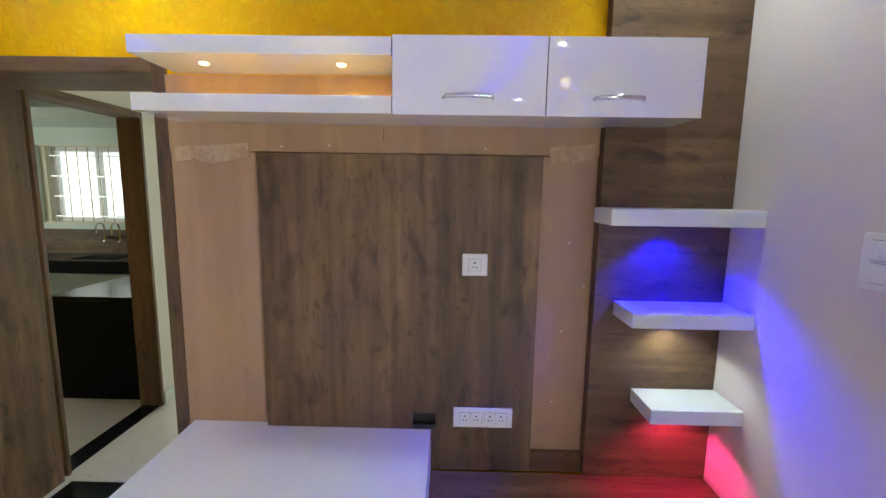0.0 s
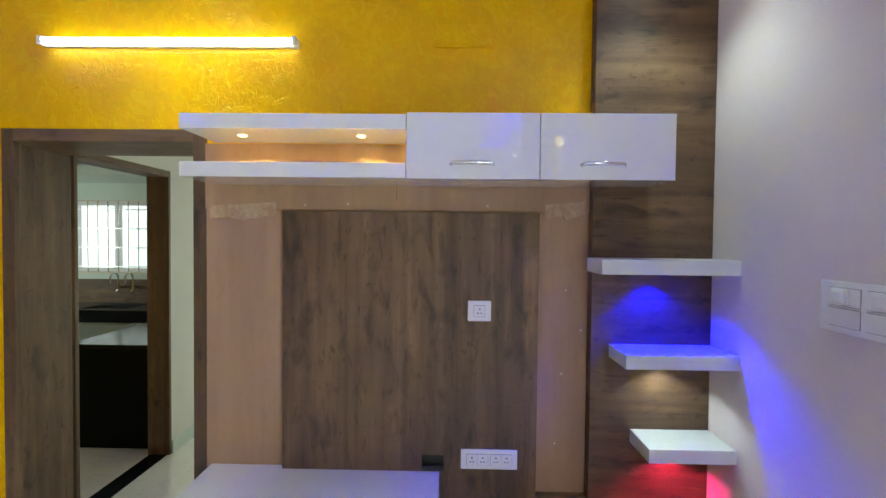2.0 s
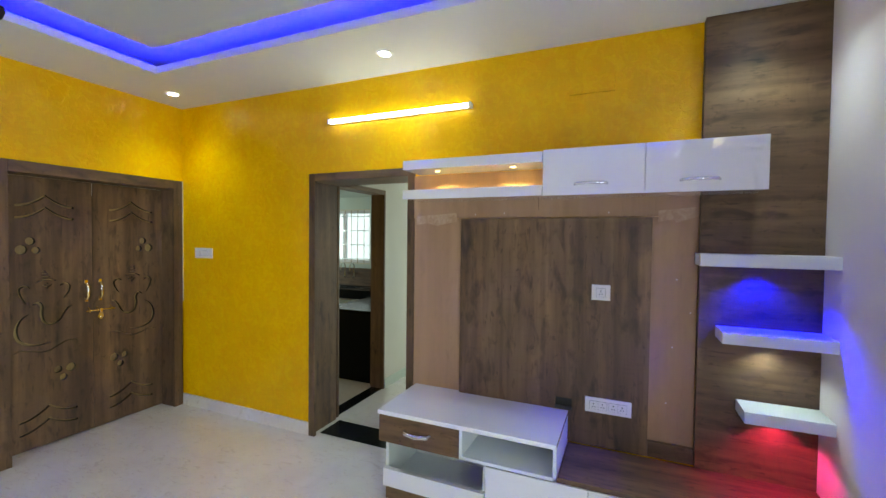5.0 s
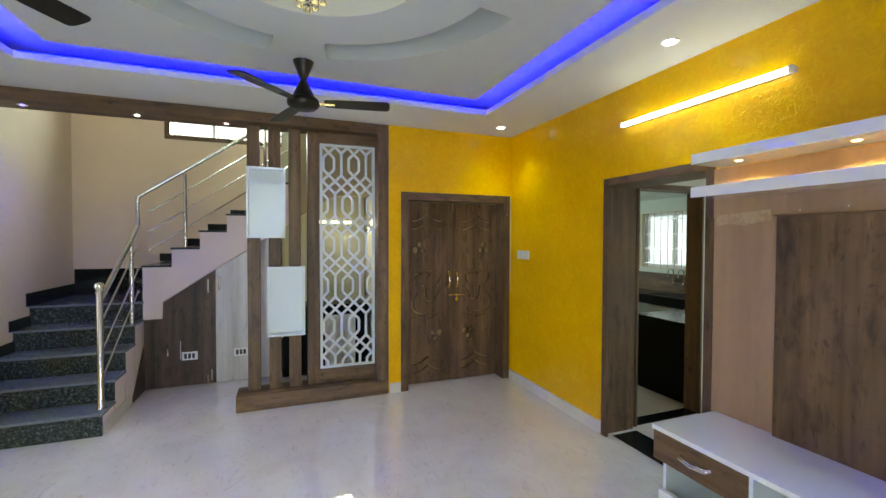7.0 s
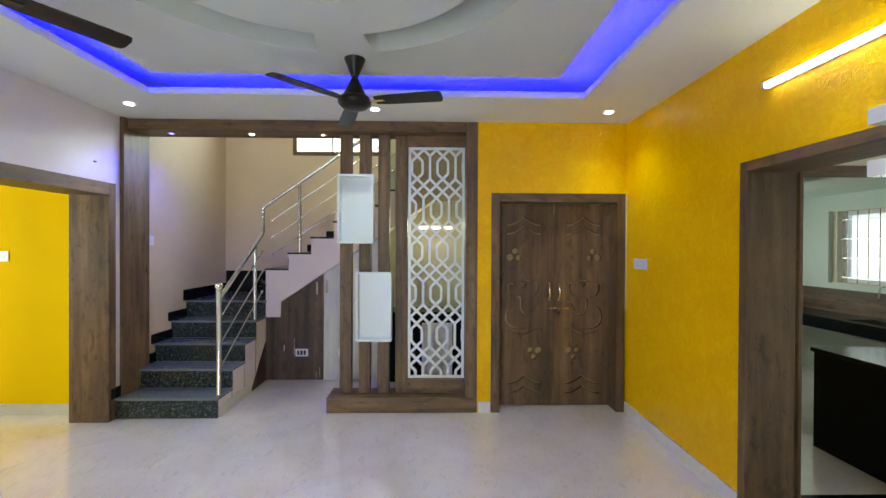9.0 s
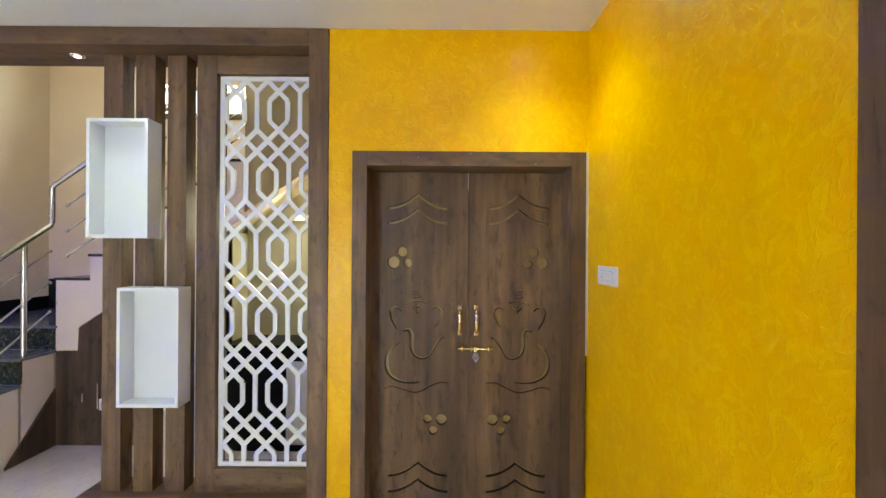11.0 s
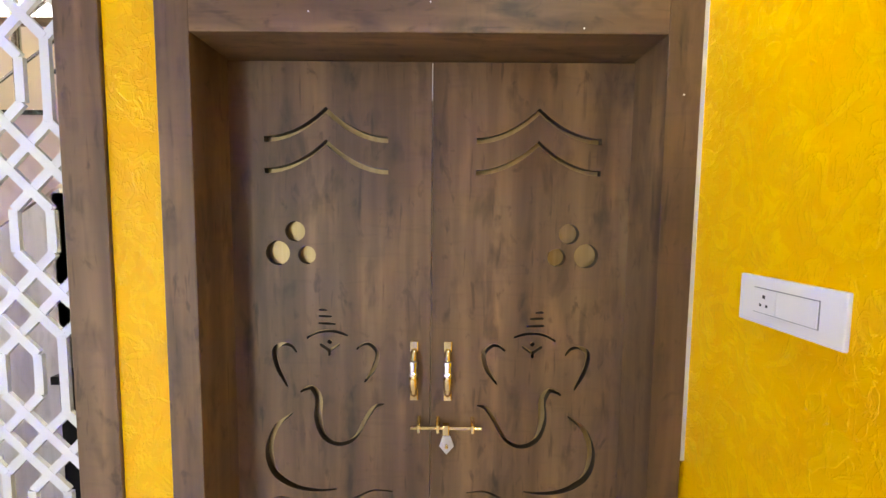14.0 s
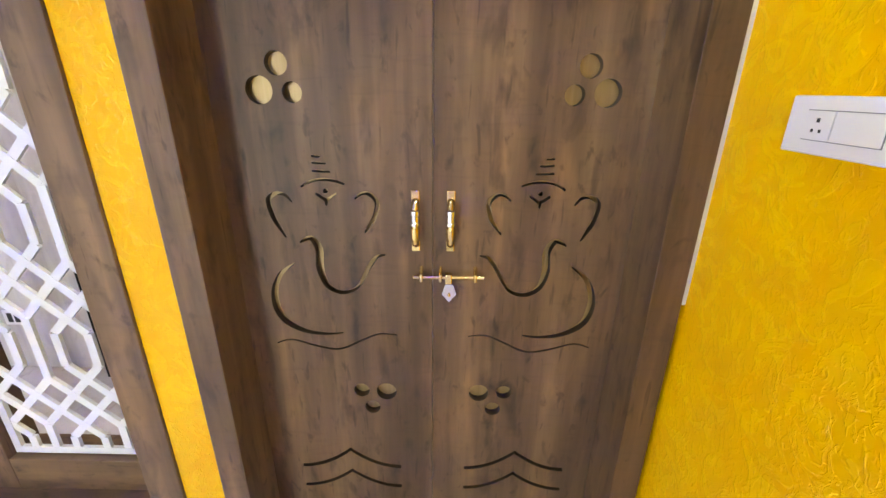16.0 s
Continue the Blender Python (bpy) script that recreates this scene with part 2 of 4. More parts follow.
cut_edge = plaster("scorched_cut_edge", (0.050, 0.033, 0.020), 0.2, 0.6)
ply = wood("plywood_bare", 2, (0.385, 0.230, 0.135), (0.41, 0.25, 0.148), (0.44, 0.275, 0.165), 0.55, 0.16)
crystal = material("crystal", (1.0, 0.97, 0.86), 0.03, 0.0, Transmission_Weight=1.0, IOR=1.5)
petal_glass = material("petal_glass", (0.95, 0.90, 0.62), 0.3, 0.0, Transmission_Weight=0.5, Emission_Color=(1.0, 0.88, 0.5, 1), Emission_Strength=0.5)


def glow(name, colour, strength):
    return material(name, colour, 0.5, 0.0, Emission_Color=(*colour, 1), Emission_Strength=strength)


tube_glow = glow("tube_glow", (0.97, 1.0, 0.84), 12.0)
lamp_glow = glow("lamp_glow", (0.97, 0.99, 1.0), 40.0)
warm_glow = glow("warm_glow", (1.0, 0.78, 0.36), 6.0)
blue_glow = glow("blue_led", (0.0, 0.0, 1.0), 46.0)
blue_spot_glow = glow("blue_spot", (0.25, 0.2, 1.0), 5.0)
pink_glow = glow("pink_spot", (1.0, 0.6, 0.65), 5.0)
sky_glow = glow("bright_outdoors", (1.0, 1.0, 1.0), 1.6)
yard_glow = glow("outdoors_behind_grille", (0.96, 1.0, 0.98), 1.0)
glass = material("window_glass", (1, 1, 1), 0.02, 0.0, Transmission_Weight=1.0, IOR=1.45)

# ---- builders ----


def bm_box(bm, x0, x1, y0, y1, z0, z1):
    m = Matrix.Translation(((x0 + x1) / 2, (y0 + y1) / 2, (z0 + z1) / 2)) @ Matrix.Diagonal((abs(x1 - x0), abs(y1 - y0), abs(z1 - z0), 1))
    return bmesh.ops.create_cube(bm, size=1, matrix=m)["verts"]


def box(*dims, bevel=0.0):
    bm = bmesh.new()
    bm_box(bm, *dims)
    if bevel:
        bmesh.ops.bevel(bm, geom=bm.edges[:], offset=bevel, segments=2, profile=0.6, affect="EDGES")
    return bm


def boxes(*all_dims):
    bm = bmesh.new()
    for dims in all_dims:
        bm_box(bm, *dims)
    return bm


def rod(a, b, r, n=12, r2=None):
    bm = bmesh.new()
    a, b = Vector(a), Vector(b)
    turn = (b - a).to_track_quat("Z", "Y").to_matrix().to_4x4()
    bmesh.ops.create_cone(bm, cap_ends=True, segments=n, radius1=r, radius2=r if r2 is None else r2, depth=(b - a).length,
                          matrix=Matrix.Translation((a + b) / 2) @ turn)
    return bm


def lathe(profile, n=24, centre=(0, 0, 0)):
    """A turned solid: profile of (radius, height)."""
    bm = bmesh.new()
    rings = []
    for r, z in profile:
        rings.append([bm.verts.new((centre[0] + r * math.cos(2 * math.pi * i / n), centre[1] + r * math.sin(2 * math.pi * i / n), centre[2] + z)) for i in range(n)])
    for a, b in zip(rings, rings[1:]):
        for i in range(n):
            bm.faces.new((a[i], a[(i + 1) % n], b[(i + 1) % n], b[i]))
    bm.faces.new(list(reversed(rings[0])))
    bm.faces.new(rings[-1])
    bmesh.ops.recalc_face_normals(bm, faces=bm.faces)
    return bm


def prism(points, axis, a, b):
    """A flat outline pushed out along an axis from a to b; points are the two other coordinates in x, y, z order."""
    bm = bmesh.new()

    def at(p, d):
        q = list(p)
        q.insert(axis, d)
        return bm.verts.new(q)
    lo, hi = [at(p, a) for p in points], [at(p, b) for p in points]
    bm.faces.new(lo), bm.faces.new(list(reversed(hi)))
    for i in range(len(points)):
        j = (i + 1) % len(points)
        bm.faces.new((lo[j], lo[i], hi[i], hi[j]))
    bmesh.ops.recalc_face_normals(bm, faces=bm.faces)
    return bm


def mesh_of(name, bm, mat, smooth=False):
    me = bpy.data.meshes.new(name)
    bm.to_mesh(me)
    bm.free()
    me.materials.append(mat)
    if smooth:
        me.shade_smooth()
        me.set_sharp_from_angle(angle=radians(40))
    return me


def base_of(ob):
    while ob.parent:
        ob = ob.parent
    return ob.location


def part(name, bm, mat, parent, label="", smooth=False):
    bmesh.ops.translate(bm, verts=bm.verts, vec=-base_of(parent))
    ob = new(name, mesh_of(name, bm, mat, smooth))
    ob.parent = parent
    return tagged(ob, label)


def thing(name, at, label, category, group=""):
    ob = new(name)
    ob.location = at
    ob.empty_display_size = 0.1
    return tagged(ob, label, category, group)


def solid(name, bm, mat, label, category, group="", smooth=False):
    return tagged(new(name, mesh_of(name, bm, mat, smooth)), label, category, group)


def structure(name, bm, mat, label, category):
    return tagged(new(name, mesh_of(name, bm, mat)), label, category, kind="structure")


# ---- the large structure ----
TV, DW, LW, RW, CEIL = 1.925, -3.525, -2.875, 1.225, 2.80
structure("floor", box(-6.6, 1.6, -6.2, 6.2, -0.12, 0.0), marble, "polished beige marble floor with faint veins", "floor")
structure("wall_tv", boxes((-3.75, -1.983, TV, 2.24, 0, 3.2), (-1.983, -1.10, TV, 2.24, 2.09, 3.2), (-1.10, 1.40, TV, 2.24, 0, 3.2)),
          yellow_wall, "yellow textured wall behind the television unit", "wall")
structure("wall_door", boxes((DW - 0.21, DW, 0.479, 0.612, 0, 3.2), (DW - 0.21, DW, 0.612, TV, 2.12, 3.2)),
          yellow_wall, "yellow textured wall round the entrance door", "wall")
# the gap at y -1.32 to -0.40 is invented for the side fill
structure("wall_right", boxes((RW, 1.40, -0.40, TV, 0, 3.2), (RW, 1.40, -1.32, -0.40, 2.06, 3.2), (RW, 1.40, LW, -1.32, 0, 3.2)),
          lilac_wall, "lilac white painted wall with coloured light on it", "wall")
structure("wall_stair_left", box(-5.60, -3.8105, LW - 0.33, LW, 0, 5.4), stair_peach, "peach cream painted wall rising beside the stair", "wall")
structure("wall_left", boxes((-3.81, -3.36, LW - 0.33, LW, 0, 5.4), (-3.36, -2.17, LW - 0.33, LW, 2.11, 5.4), (-2.17, 1.40, LW - 0.33, LW, 0, 5.4)),
          lilac_wall, "lilac white painted wall with an open doorway", "wall")
structure("wall_stair", boxes((-5.60, -5.45, LW, -1.87, 0, 5.4), (-5.60, -5.45, -1.87, -0.50, 0, 2.93), (-5.60, -5.45, -1.87, -0.50, 3.22, 5.4), (-5.60, -5.45, -0.50, 2.24, 0, 5.4)),
          peach_wall, "peach painted stairwell wall with a high window", "wall")
structure("wall_stair_side", boxes((-5.45, -3.74, 0.479, 0.60, 0, 5.4), (-3.81, -3.74, 0.479, 0.611, 0, 2.8), (-3.95, -3.812, LW, 0.46, 2.80, 5.4)),
          cream_wall, "cream painted wall beside the stair", "wall")
structure("ceiling_stair", box(-5.6, -3.8, LW - 0.3, 0.7, 5.4, 5.5), ceiling_paint, "white painted stairwell ceiling", "ceiling")
structure("ceiling_slab", box(-3.95, 1.45, LW - 0.33, 2.24, 3.2, 3.35), ceiling_paint, "white slab above the false ceiling", "ceiling")

# false ceiling: border, tray with four curved grooves and a round recess
LX0, LX1, LY0, LY1 = -2.85, 0.76, -2.20, 1.265
structure("ceiling", boxes((DW - 0.285, LX0, LY0, LY1, CEIL, CEIL + 0.05), (LX1, RW, LY0, LY1, CEIL, CEIL + 0.05),
                           (DW - 0.285, RW, LY1, TV, CEIL, CEIL + 0.05), (DW - 0.285, RW, LW, LY0, CEIL, CEIL + 0.05)),
          ceiling_paint, "white plasterboard border of the false ceiling", "ceiling")
structure("ceiling_recess", box(-3.2, RW, LW, 1.7, 2.98, 3.02), ceiling_paint, "white ceiling of the lit cove", "ceiling")
for _n, _d in enumerate(((LX0 - 0.06, LX0 - 0.04, LY0, LY1), (LX1 + 0.04, LX1 + 0.06, LY0, LY1), (LX0, LX1, LY1 + 0.04, LY1 + 0.06), (LX0, LX1, LY0 - 0.06, LY0 - 0.04))):
    solid("led_strip", box(*_d, 2.856, 2.868), blue_glow, "blue LED strip lying in the ceiling cove", "LED strip", "cove LED strips")

# ---- doorways ----


def doorway(name, axis, fixed, depth, a, b, top, face, wood_up, wood_across, label, proud=0.012, head=None, lining=None):
    """A timber lined opening: two jambs and a head, each a lining through the wall with a face trim."""
    ob = thing(name, (0, 0, 0), label, "door frame")
    ob["kind"] = "structure"
    lo, hi = min(fixed, fixed + depth), max(fixed, fixed + depth)
    if depth > 0:
        lo -= proud
    else:
        hi += proud

    head = head or face

    def bar(n, u0, u1, z0, z1, mat, w0=lo, w1=hi):
        dims = (u0, u1, w0, w1, z0, z1) if axis == 0 else (w0, w1, u0, u1, z0, z1)
        part(n, box(*dims, bevel=0.003), mat, ob)
    if lining:
        # a thin lining with a wider trim on the face of the wall
        bar("trim", a, a + face, 0.0, top, wood_up, lo, lo + 0.028)
        bar("jamb", a + 0.001, a + lining, 0.0, top - 0.002, wood_up, lo + 0.0285, hi)
    else:
        bar("jamb", a, a + face, 0.0, top, wood_up)
    bar("jamb", b - face, b, 0.0, top, wood_up)
    bar("head", a + face, b - face, top - head, top, wood_across)
    if lining:
        bar("head_lining", a + lining, a + face - 0.0005, top - head, top - 0.001, wood_across, lo + 0.029, hi)
    return ob


doorway("kitchen_doorway", 0, TV, 0.325, -1.995, -1.045, 2.115, 0.058, wood_z, wood_x, "dark wood lined doorway to the kitchen passage", 0.014, None, 0.014)
doorway("bedroom_doorway", 0, LW, -0.34, -3.40, -2.13, 2.16, 0.085, wood_z, wood_x, "dark wood lined doorway to the yellow room", 0.014, 0.11)
# invented, unseen opening with a glowing sheet behind, added for the side fill
doorway("side_doorway", 1, RW, 0.16, -1.35, -0.34, 2.12, 0.08, wood_z, wood_y, "dark wood frame of an added, unseen side opening", 0.014)
structure("side_fill_sheet", box(3.2, 3.25, -5.0, 1.5, -0.1, 4.0), sky_glow, "glowing sheet outside the added side opening", "backdrop")

structure("plaster_strip_left", box(-2.1295, -2.112, LW, LW + 0.006, 1.62, 2.16), raw_plaster, "strip of bare plaster beside the doorway", "trim")

# ---- passage and kitchen beyond the doorway ----
structure("wall_passage", boxes((-2.15, -2.0, 3.084, 5.15, 0, 3.2), (-2.15, -2.0, 2.251, 3.084, 2.108, 3.2)), passage_paint, "cream wall of the kitchen passage", "wall")
structure("wall_passage_right", boxes((-1.0, -0.85, 2.24, 6.0, 0, 3.2), (-2.15, -0.85, 6.0, 6.15, 0, 3.2)), passage_paint, "cream end walls of the passage", "wall")
structure("ceiling_passage", box(-2.0, -1.0, 2.24, 6.0, 2.42, 2.52), ceiling_paint, "white lowered passage ceiling", "ceiling")
structure("baseboard_passage", box(-2.0, -1.988, 3.088, 5.15, 0, 0.10), kitchen_wall, "pale stone skirting in the passage", "baseboard")
doorway("kitchen_opening", 1, -2.0, -0.16, 2.285, 3.083, 2.107, 0.024, wood_z, wood_y, "dark wood lined opening into the kitchen", 0.004, 0.045)
structure("threshold_passage", box(-1.94, -1.10, 1.99, 2.245, -0.02, 0.004), black_granite, "black granite strip in the doorway", "threshold")
structure("threshold_kitchen", box(-2.145, -2.015, 2.31, 3.058, -0.02, 0.004), black_granite, "black granite strip at the kitchen opening", "threshold")
# the opening in the -x wall is invented, unseen, for the fill lamp
structure("wall_kitchen", boxes((-5.6, -4.797, 5.15, 5.40, 0, 3.2), (-4.797, -3.55, 5.15, 5.40, 0, 1.16), (-4.797, -3.55, 5.15, 5.40, 2.075, 3.2), (-3.55, -2.0, 5.15, 5.40, 0, 3.2), (-5.75, -5.6, 2.24, 3.1, 0, 3.2), (-5.75, -5.6, 4.3, 5.4, 0, 3.2), (-5.75, -5.6, 3.1, 4.3, 0, 1.05), (-5.75, -5.6, 3.1, 4.3, 2.05, 3.2)),
          kitchen_wall, "pale green white kitchen wall round the window", "wall")
structure("ceiling_kitchen", box(-5.6, -2.15, 2.24, 5.15, 3.0, 3.1), ceiling_paint, "white kitchen ceiling", "ceiling")
structure("kitchen_loft", box(-5.6, -2.15, 4.45, 5.15, 2.28, 2.38), kitchen_wall, "concrete storage loft over the kitchen window", "loft")
structure("wall_splashback", box(-5.6, -2.15, 5.138, 5.148, 0.80, 1.09), wood_x, "brown tiled splashback above the sink", "splashback")

_w = thing("window_kitchen", (-4.16, 5.30, 1.16), "white framed kitchen window with a steel grille", "window")
_w["kind"] = "structure"
for _d in ((-4.73, -4.66, 1.16, 2.075), (-3.61, -3.55, 1.16, 2.075), (-4.19, -4.13, 1.22, 2.015)):
    part("window_frame", box(_d[0], _d[1], 5.27, 5.33, _d[2], _d[3], bevel=0.004), plastic_white, _w)
for _z in (1.16, 2.015):
    part("window_frame", box(-4.66, -3.61, 5.27, 5.33, _z, _z + 0.06, bevel=0.004), plastic_white, _w)
for _x in (-4.65, -4.13):
    part("window_pane", box(_x, _x + 0.46, 5.298, 5.304, 1.22, 2.015), glass, _w).visible_shadow = False
for _i in range(9):
    part("grille_bar", rod((-4.64 + 0.13 * _i, 5.24, 1.165), (-4.64 + 0.13 * _i, 5.24, 2.07), 0.006, 6), steel, _w)
for _i in range(4):
    part("grille_bar", rod((-4.755, 5.23, 1.24 + 0.24 * _i), (-3.555, 5.23, 1.24 + 0.24 * _i), 0.006, 6), steel, _w)
structure("window_reveal", boxes((-4.797, -4.731, 5.20, 5.27, 1.16, 2.075), (-3.558, -3.55, 5.151, 5.27, 1.16, 2.075), (-4.752, -3.558, 5.151, 5.27, 2.067, 2.075), (-4.752, -3.558, 5.145, 5.27, 1.16, 1.172)), cream_wall, "cream painted reveal of the kitchen window", "trim")
structure("backdrop_kitchen", box(-7.5, -1.5, 7.6, 7.65, -0.5, 4.5), yard_glow, "bright daylight outside the kitchen window", "backdrop")

_c = thing("sink_counter", (-4.0, 4.86, 0.0), "black granite kitchen counter with a sunk steel sink", "kitchen counter")
part("worktop", boxes((-5.58, -4.10, 4.58, 5.136, 0.755, 0.80), (-3.58, -2.20, 4.58, 5.136, 0.755, 0.80), (-4.10, -3.58, 4.58, 4.68, 0.755, 0.80), (-4.10, -3.58, 5.04, 5.136, 0.755, 0.80)), black_granite, _c)
part("apron", box(-5.58, -2.20, 4.59, 4.62, 0.66, 0.753), black_granite, _c)
part("sink_bowl", boxes((-4.10, -4.09, 4.68, 5.04, 0.62, 0.795), (-3.59, -3.58, 4.68, 5.04, 0.62, 0.795), (-4.09, -3.59, 4.68, 4.69, 0.62, 0.795), (-4.09, -3.59, 5.03, 5.04, 0.62, 0.795), (-4.09, -3.59, 4.69, 5.03, 0.62, 0.63)), steel, _c)
for _x in (-5.55, -3.30, -2.25):
    part("counter_leg", box(_x, _x + 0.05, 4.66, 5.12, 0.0, 0.655), kitchen_wall, _c)
_i = thing("side_counter", (-2.5, 3.6, 0.0), "black kitchen counter with a glossy granite top", "kitchen counter")
part("worktop", box(-2.84, -2.155, 3.13, 4.575, 0.765, 0.80, bevel=0.004), black_granite, _i)
part("end_panel", box(-2.82, -2.16, 3.145, 3.175, 0.0, 0.763), black_laminate, _i)
part("side_panel", box(-2.82, -2.79, 3.177, 4.57, 0.0, 0.763), black_laminate, _i)


def tube_path(points, r, n=8):
    """A round bar bent along points."""
    bm = bmesh.new()
    pts = [Vector(p) for p in points]
    rings = []
    for i, p in enumerate(pts):
        d = (pts[min(i + 1, len(pts) - 1)] - pts[max(i - 1, 0)]).normalized()
        q = d.to_track_quat("Z", "Y")
        rings.append([bm.verts.new(p + q @ Vector((r * math.cos(2 * math.pi * k / n), r * math.sin(2 * math.pi * k / n), 0))) for k in range(n)])
    for i in range(len(pts) - 1):
        a, b = rings[i], rings[i + 1]
        best = min(range(n), key=lambda s: sum((a[k].co - b[(k + s) % n].co).length for k in range(n)))
        for k in range(n):
            bm.faces.new((a[k], a[(k + 1) % n], b[(k + 1 + best) % n], b[(k + best) % n]))
    bm.faces.new(list(reversed(rings[0])))
    bm.faces.new(rings[-1])
    bmesh.ops.recalc_face_normals(bm, faces=bm.faces)
    return bm


def arc_points(c, r, a0, a1, n, plane):
    """Points on an arc in the plane of two axes given by their letters."""
    out = []
    for i in range(n + 1):
        a = radians(a0 + (a1 - a0) * i / n)
        d = {"x": 0.0, "y": 0.0, "z": 0.0}
        d[plane[0]], d[plane[1]] = r * math.cos(a), r * math.sin(a)
        out.append((c[0] + d["x"], c[1] + d["y"], c[2] + d["z"]))
    return out


for _x in (-3.98, -3.80):
    _t = thing("tap", (_x, 5.13, 1.0), "chrome swan neck tap on the splashback", "tap", "kitchen taps")
    part("tap_body", rod((_x, 5.135, 1.0), (_x, 5.06, 1.0), 0.016, 12), chrome, _t, smooth=True)
    part("spout", tube_path([(_x, 5.06, 0.97), (_x, 5.06, 1.12)] + arc_points((_x, 5.00, 1.12), 0.06, 0, 180, 8, "yz")[1:] + [(_x, 4.94, 1.06)], 0.009), chrome, _t, smooth=True)
    part("tap_knob", lathe([(0.018, 0), (0.022, 0.01), (0.016, 0.03)], 12, (_x, 5.05, 0.94)), chrome, _t, smooth=True)

# ---- the room beyond the side opening ----
structure("wall_room", boxes((-3.66, -3.51, -6.0, LW - 0.33, 0, 3.0), (-0.5, -0.35, -6.0, LW - 0.33, 0, 3.0), (-3.66, -0.35, -6.15, -6.0, 0, 3.0)), plain_yellow, "bright yellow wall of the next room", "wall")
structure("ceiling_room", box(-3.66, -0.35, -6.15, LW - 0.33, 3.0, 3.1), ceiling_paint, "white ceiling of the next room", "ceiling")
structure("baseboard_room", box(-3.51, -3.498, -5.99, LW - 0.345, 0, 0.10), raw_plaster, "cream skirting in the next room", "baseboard")

# ---- skirting ----
structure("baseboard_tv", box(DW, -1.997, TV - 0.012, TV, 0, 0.105), marble, "marble skirting under the yellow wall", "baseboard")
structure("baseboard_door", box(DW, DW + 0.012, 0.490, 0.610, 0, 0.105), marble, "short marble skirting beside the entrance door", "baseboard")
structure("baseboard_left", boxes((-2.128, RW - 0.012, LW, LW + 0.012, 0, 0.105), (RW - 0.012, RW, LW + 0.012, -1.352, 0, 0.105), (RW - 0.012, RW, -0.338, 1.44, 0, 0.105)), marble, "marble skirting under the pale walls", "baseboard")

# ---- entrance door ----
doorway("entrance_door_frame", 1, DW, -0.19, 0.612, 1.912, 2.12, 0.082, wood_z, wood_y, "dark wood frame of the carved entrance door", 0.012)
for _y, _z in ((0.98, 2.085), (1.268, 2.108), (1.63, 2.050), (1.872, 1.90)):
    solid("nail", rod((DW + 0.0115, _y, _z), (DW + 0.0135, _y, _z), 0.0018, 8), plastic_white, "tiny pale nail head in the door frame", "nail", "nails in the door frame")
structure("plaster_strip", box(DW, DW + 0.006, 1.913, 1.925, 0.99, 2.12), raw_plaster, "strip of bare plaster beside the door frame", "trim")


def stroke(points, widths):
    """The closed outline of a brush stroke along points (u, v), smoothed, with a width that changes along it."""
    pts = [Vector(p) for p in points]
    fine, w = [], []
    n = len(pts)
    for i in range(n - 1):
        p0, p1, p2, p3 = pts[max(i - 1, 0)], pts[i], pts[i + 1], pts[min(i + 2, n - 1)]
        for k in range(6):
            t = k / 6
            fine.append(0.5 * (2 * p1 + (p2 - p0) * t + (2 * p0 - 5 * p1 + 4 * p2 - p3) * t * t + (3 * p1 - p0 - 3 * p2 + p3) * t ** 3))
            w.append((i + t) / (n - 1))
    fine.append(pts[-1])
    w.append(1.0)
    left, right = [], []
    for i, p in enumerate(fine):
        d = (fine[min(i + 1, len(fine) - 1)] - fine[max(i - 1, 0)]).normalized()
        f = w[i] * (len(widths) - 1)
        j = min(int(f), len(widths) - 2)
        h = 0.5 * (widths[j] + (widths[j + 1] - widths[j]) * (f - j))
        s = Vector((-d.y, d.x)) * h
        left.append(p + s)
        right.append(p - s)
    return left + right[::-1]


def ring(u, v, r, n=24):
    return [Vector((u + r * math.cos(2 * math.pi * i / n), v + r * math.sin(2 * math.pi * i / n))) for i in range(n)]


def eave(u, v, half, rise, thick):
    """A pagoda shaped slot: two sweeping curves that meet in a peak."""
    top = [Vector((u + s * half, v + rise * (1 - abs(s)) ** 2.0)) for s in [i / 10 - 1 for i in range(21)]]
    return top + [p - Vector((0, thick)) for p in reversed(top)]


def cut_panel(name, width, height, holes, thick):
    """A board in the plane of u and v with holes cut through it, as a mesh that faces +w."""
    cu = bpy.data.curves.new(name, "CURVE")
    cu.dimensions, cu.fill_mode, cu.extrude = "2D", "BOTH", thick / 2
    for loop in [[Vector((0, 0)), Vector((width, 0)), Vector((width, height)), Vector((0, height))]] + holes:
        sp = cu.splines.new("POLY")
        sp.points.add(len(loop) - 1)
        for q, p in zip(sp.points, loop):
            q.co = (p[0], p[1], 0, 1)
        sp.use_cyclic_u = True
    ob = bpy.data.objects.new(name, cu)
    scene.collection.objects.link(ob)
    me = bpy.data.meshes.new_from_object(ob.evaluated_get(bpy.context.evaluated_depsgraph_get()))
    bpy.data.objects.remove(ob)
    bpy.data.curves.remove(cu)
    me.name = name
    me.materials.clear()
    return me


SEAM, LEAF_W, LEAF_H, LEAF_X = 1.268, 0.574, 2.036, -3.690


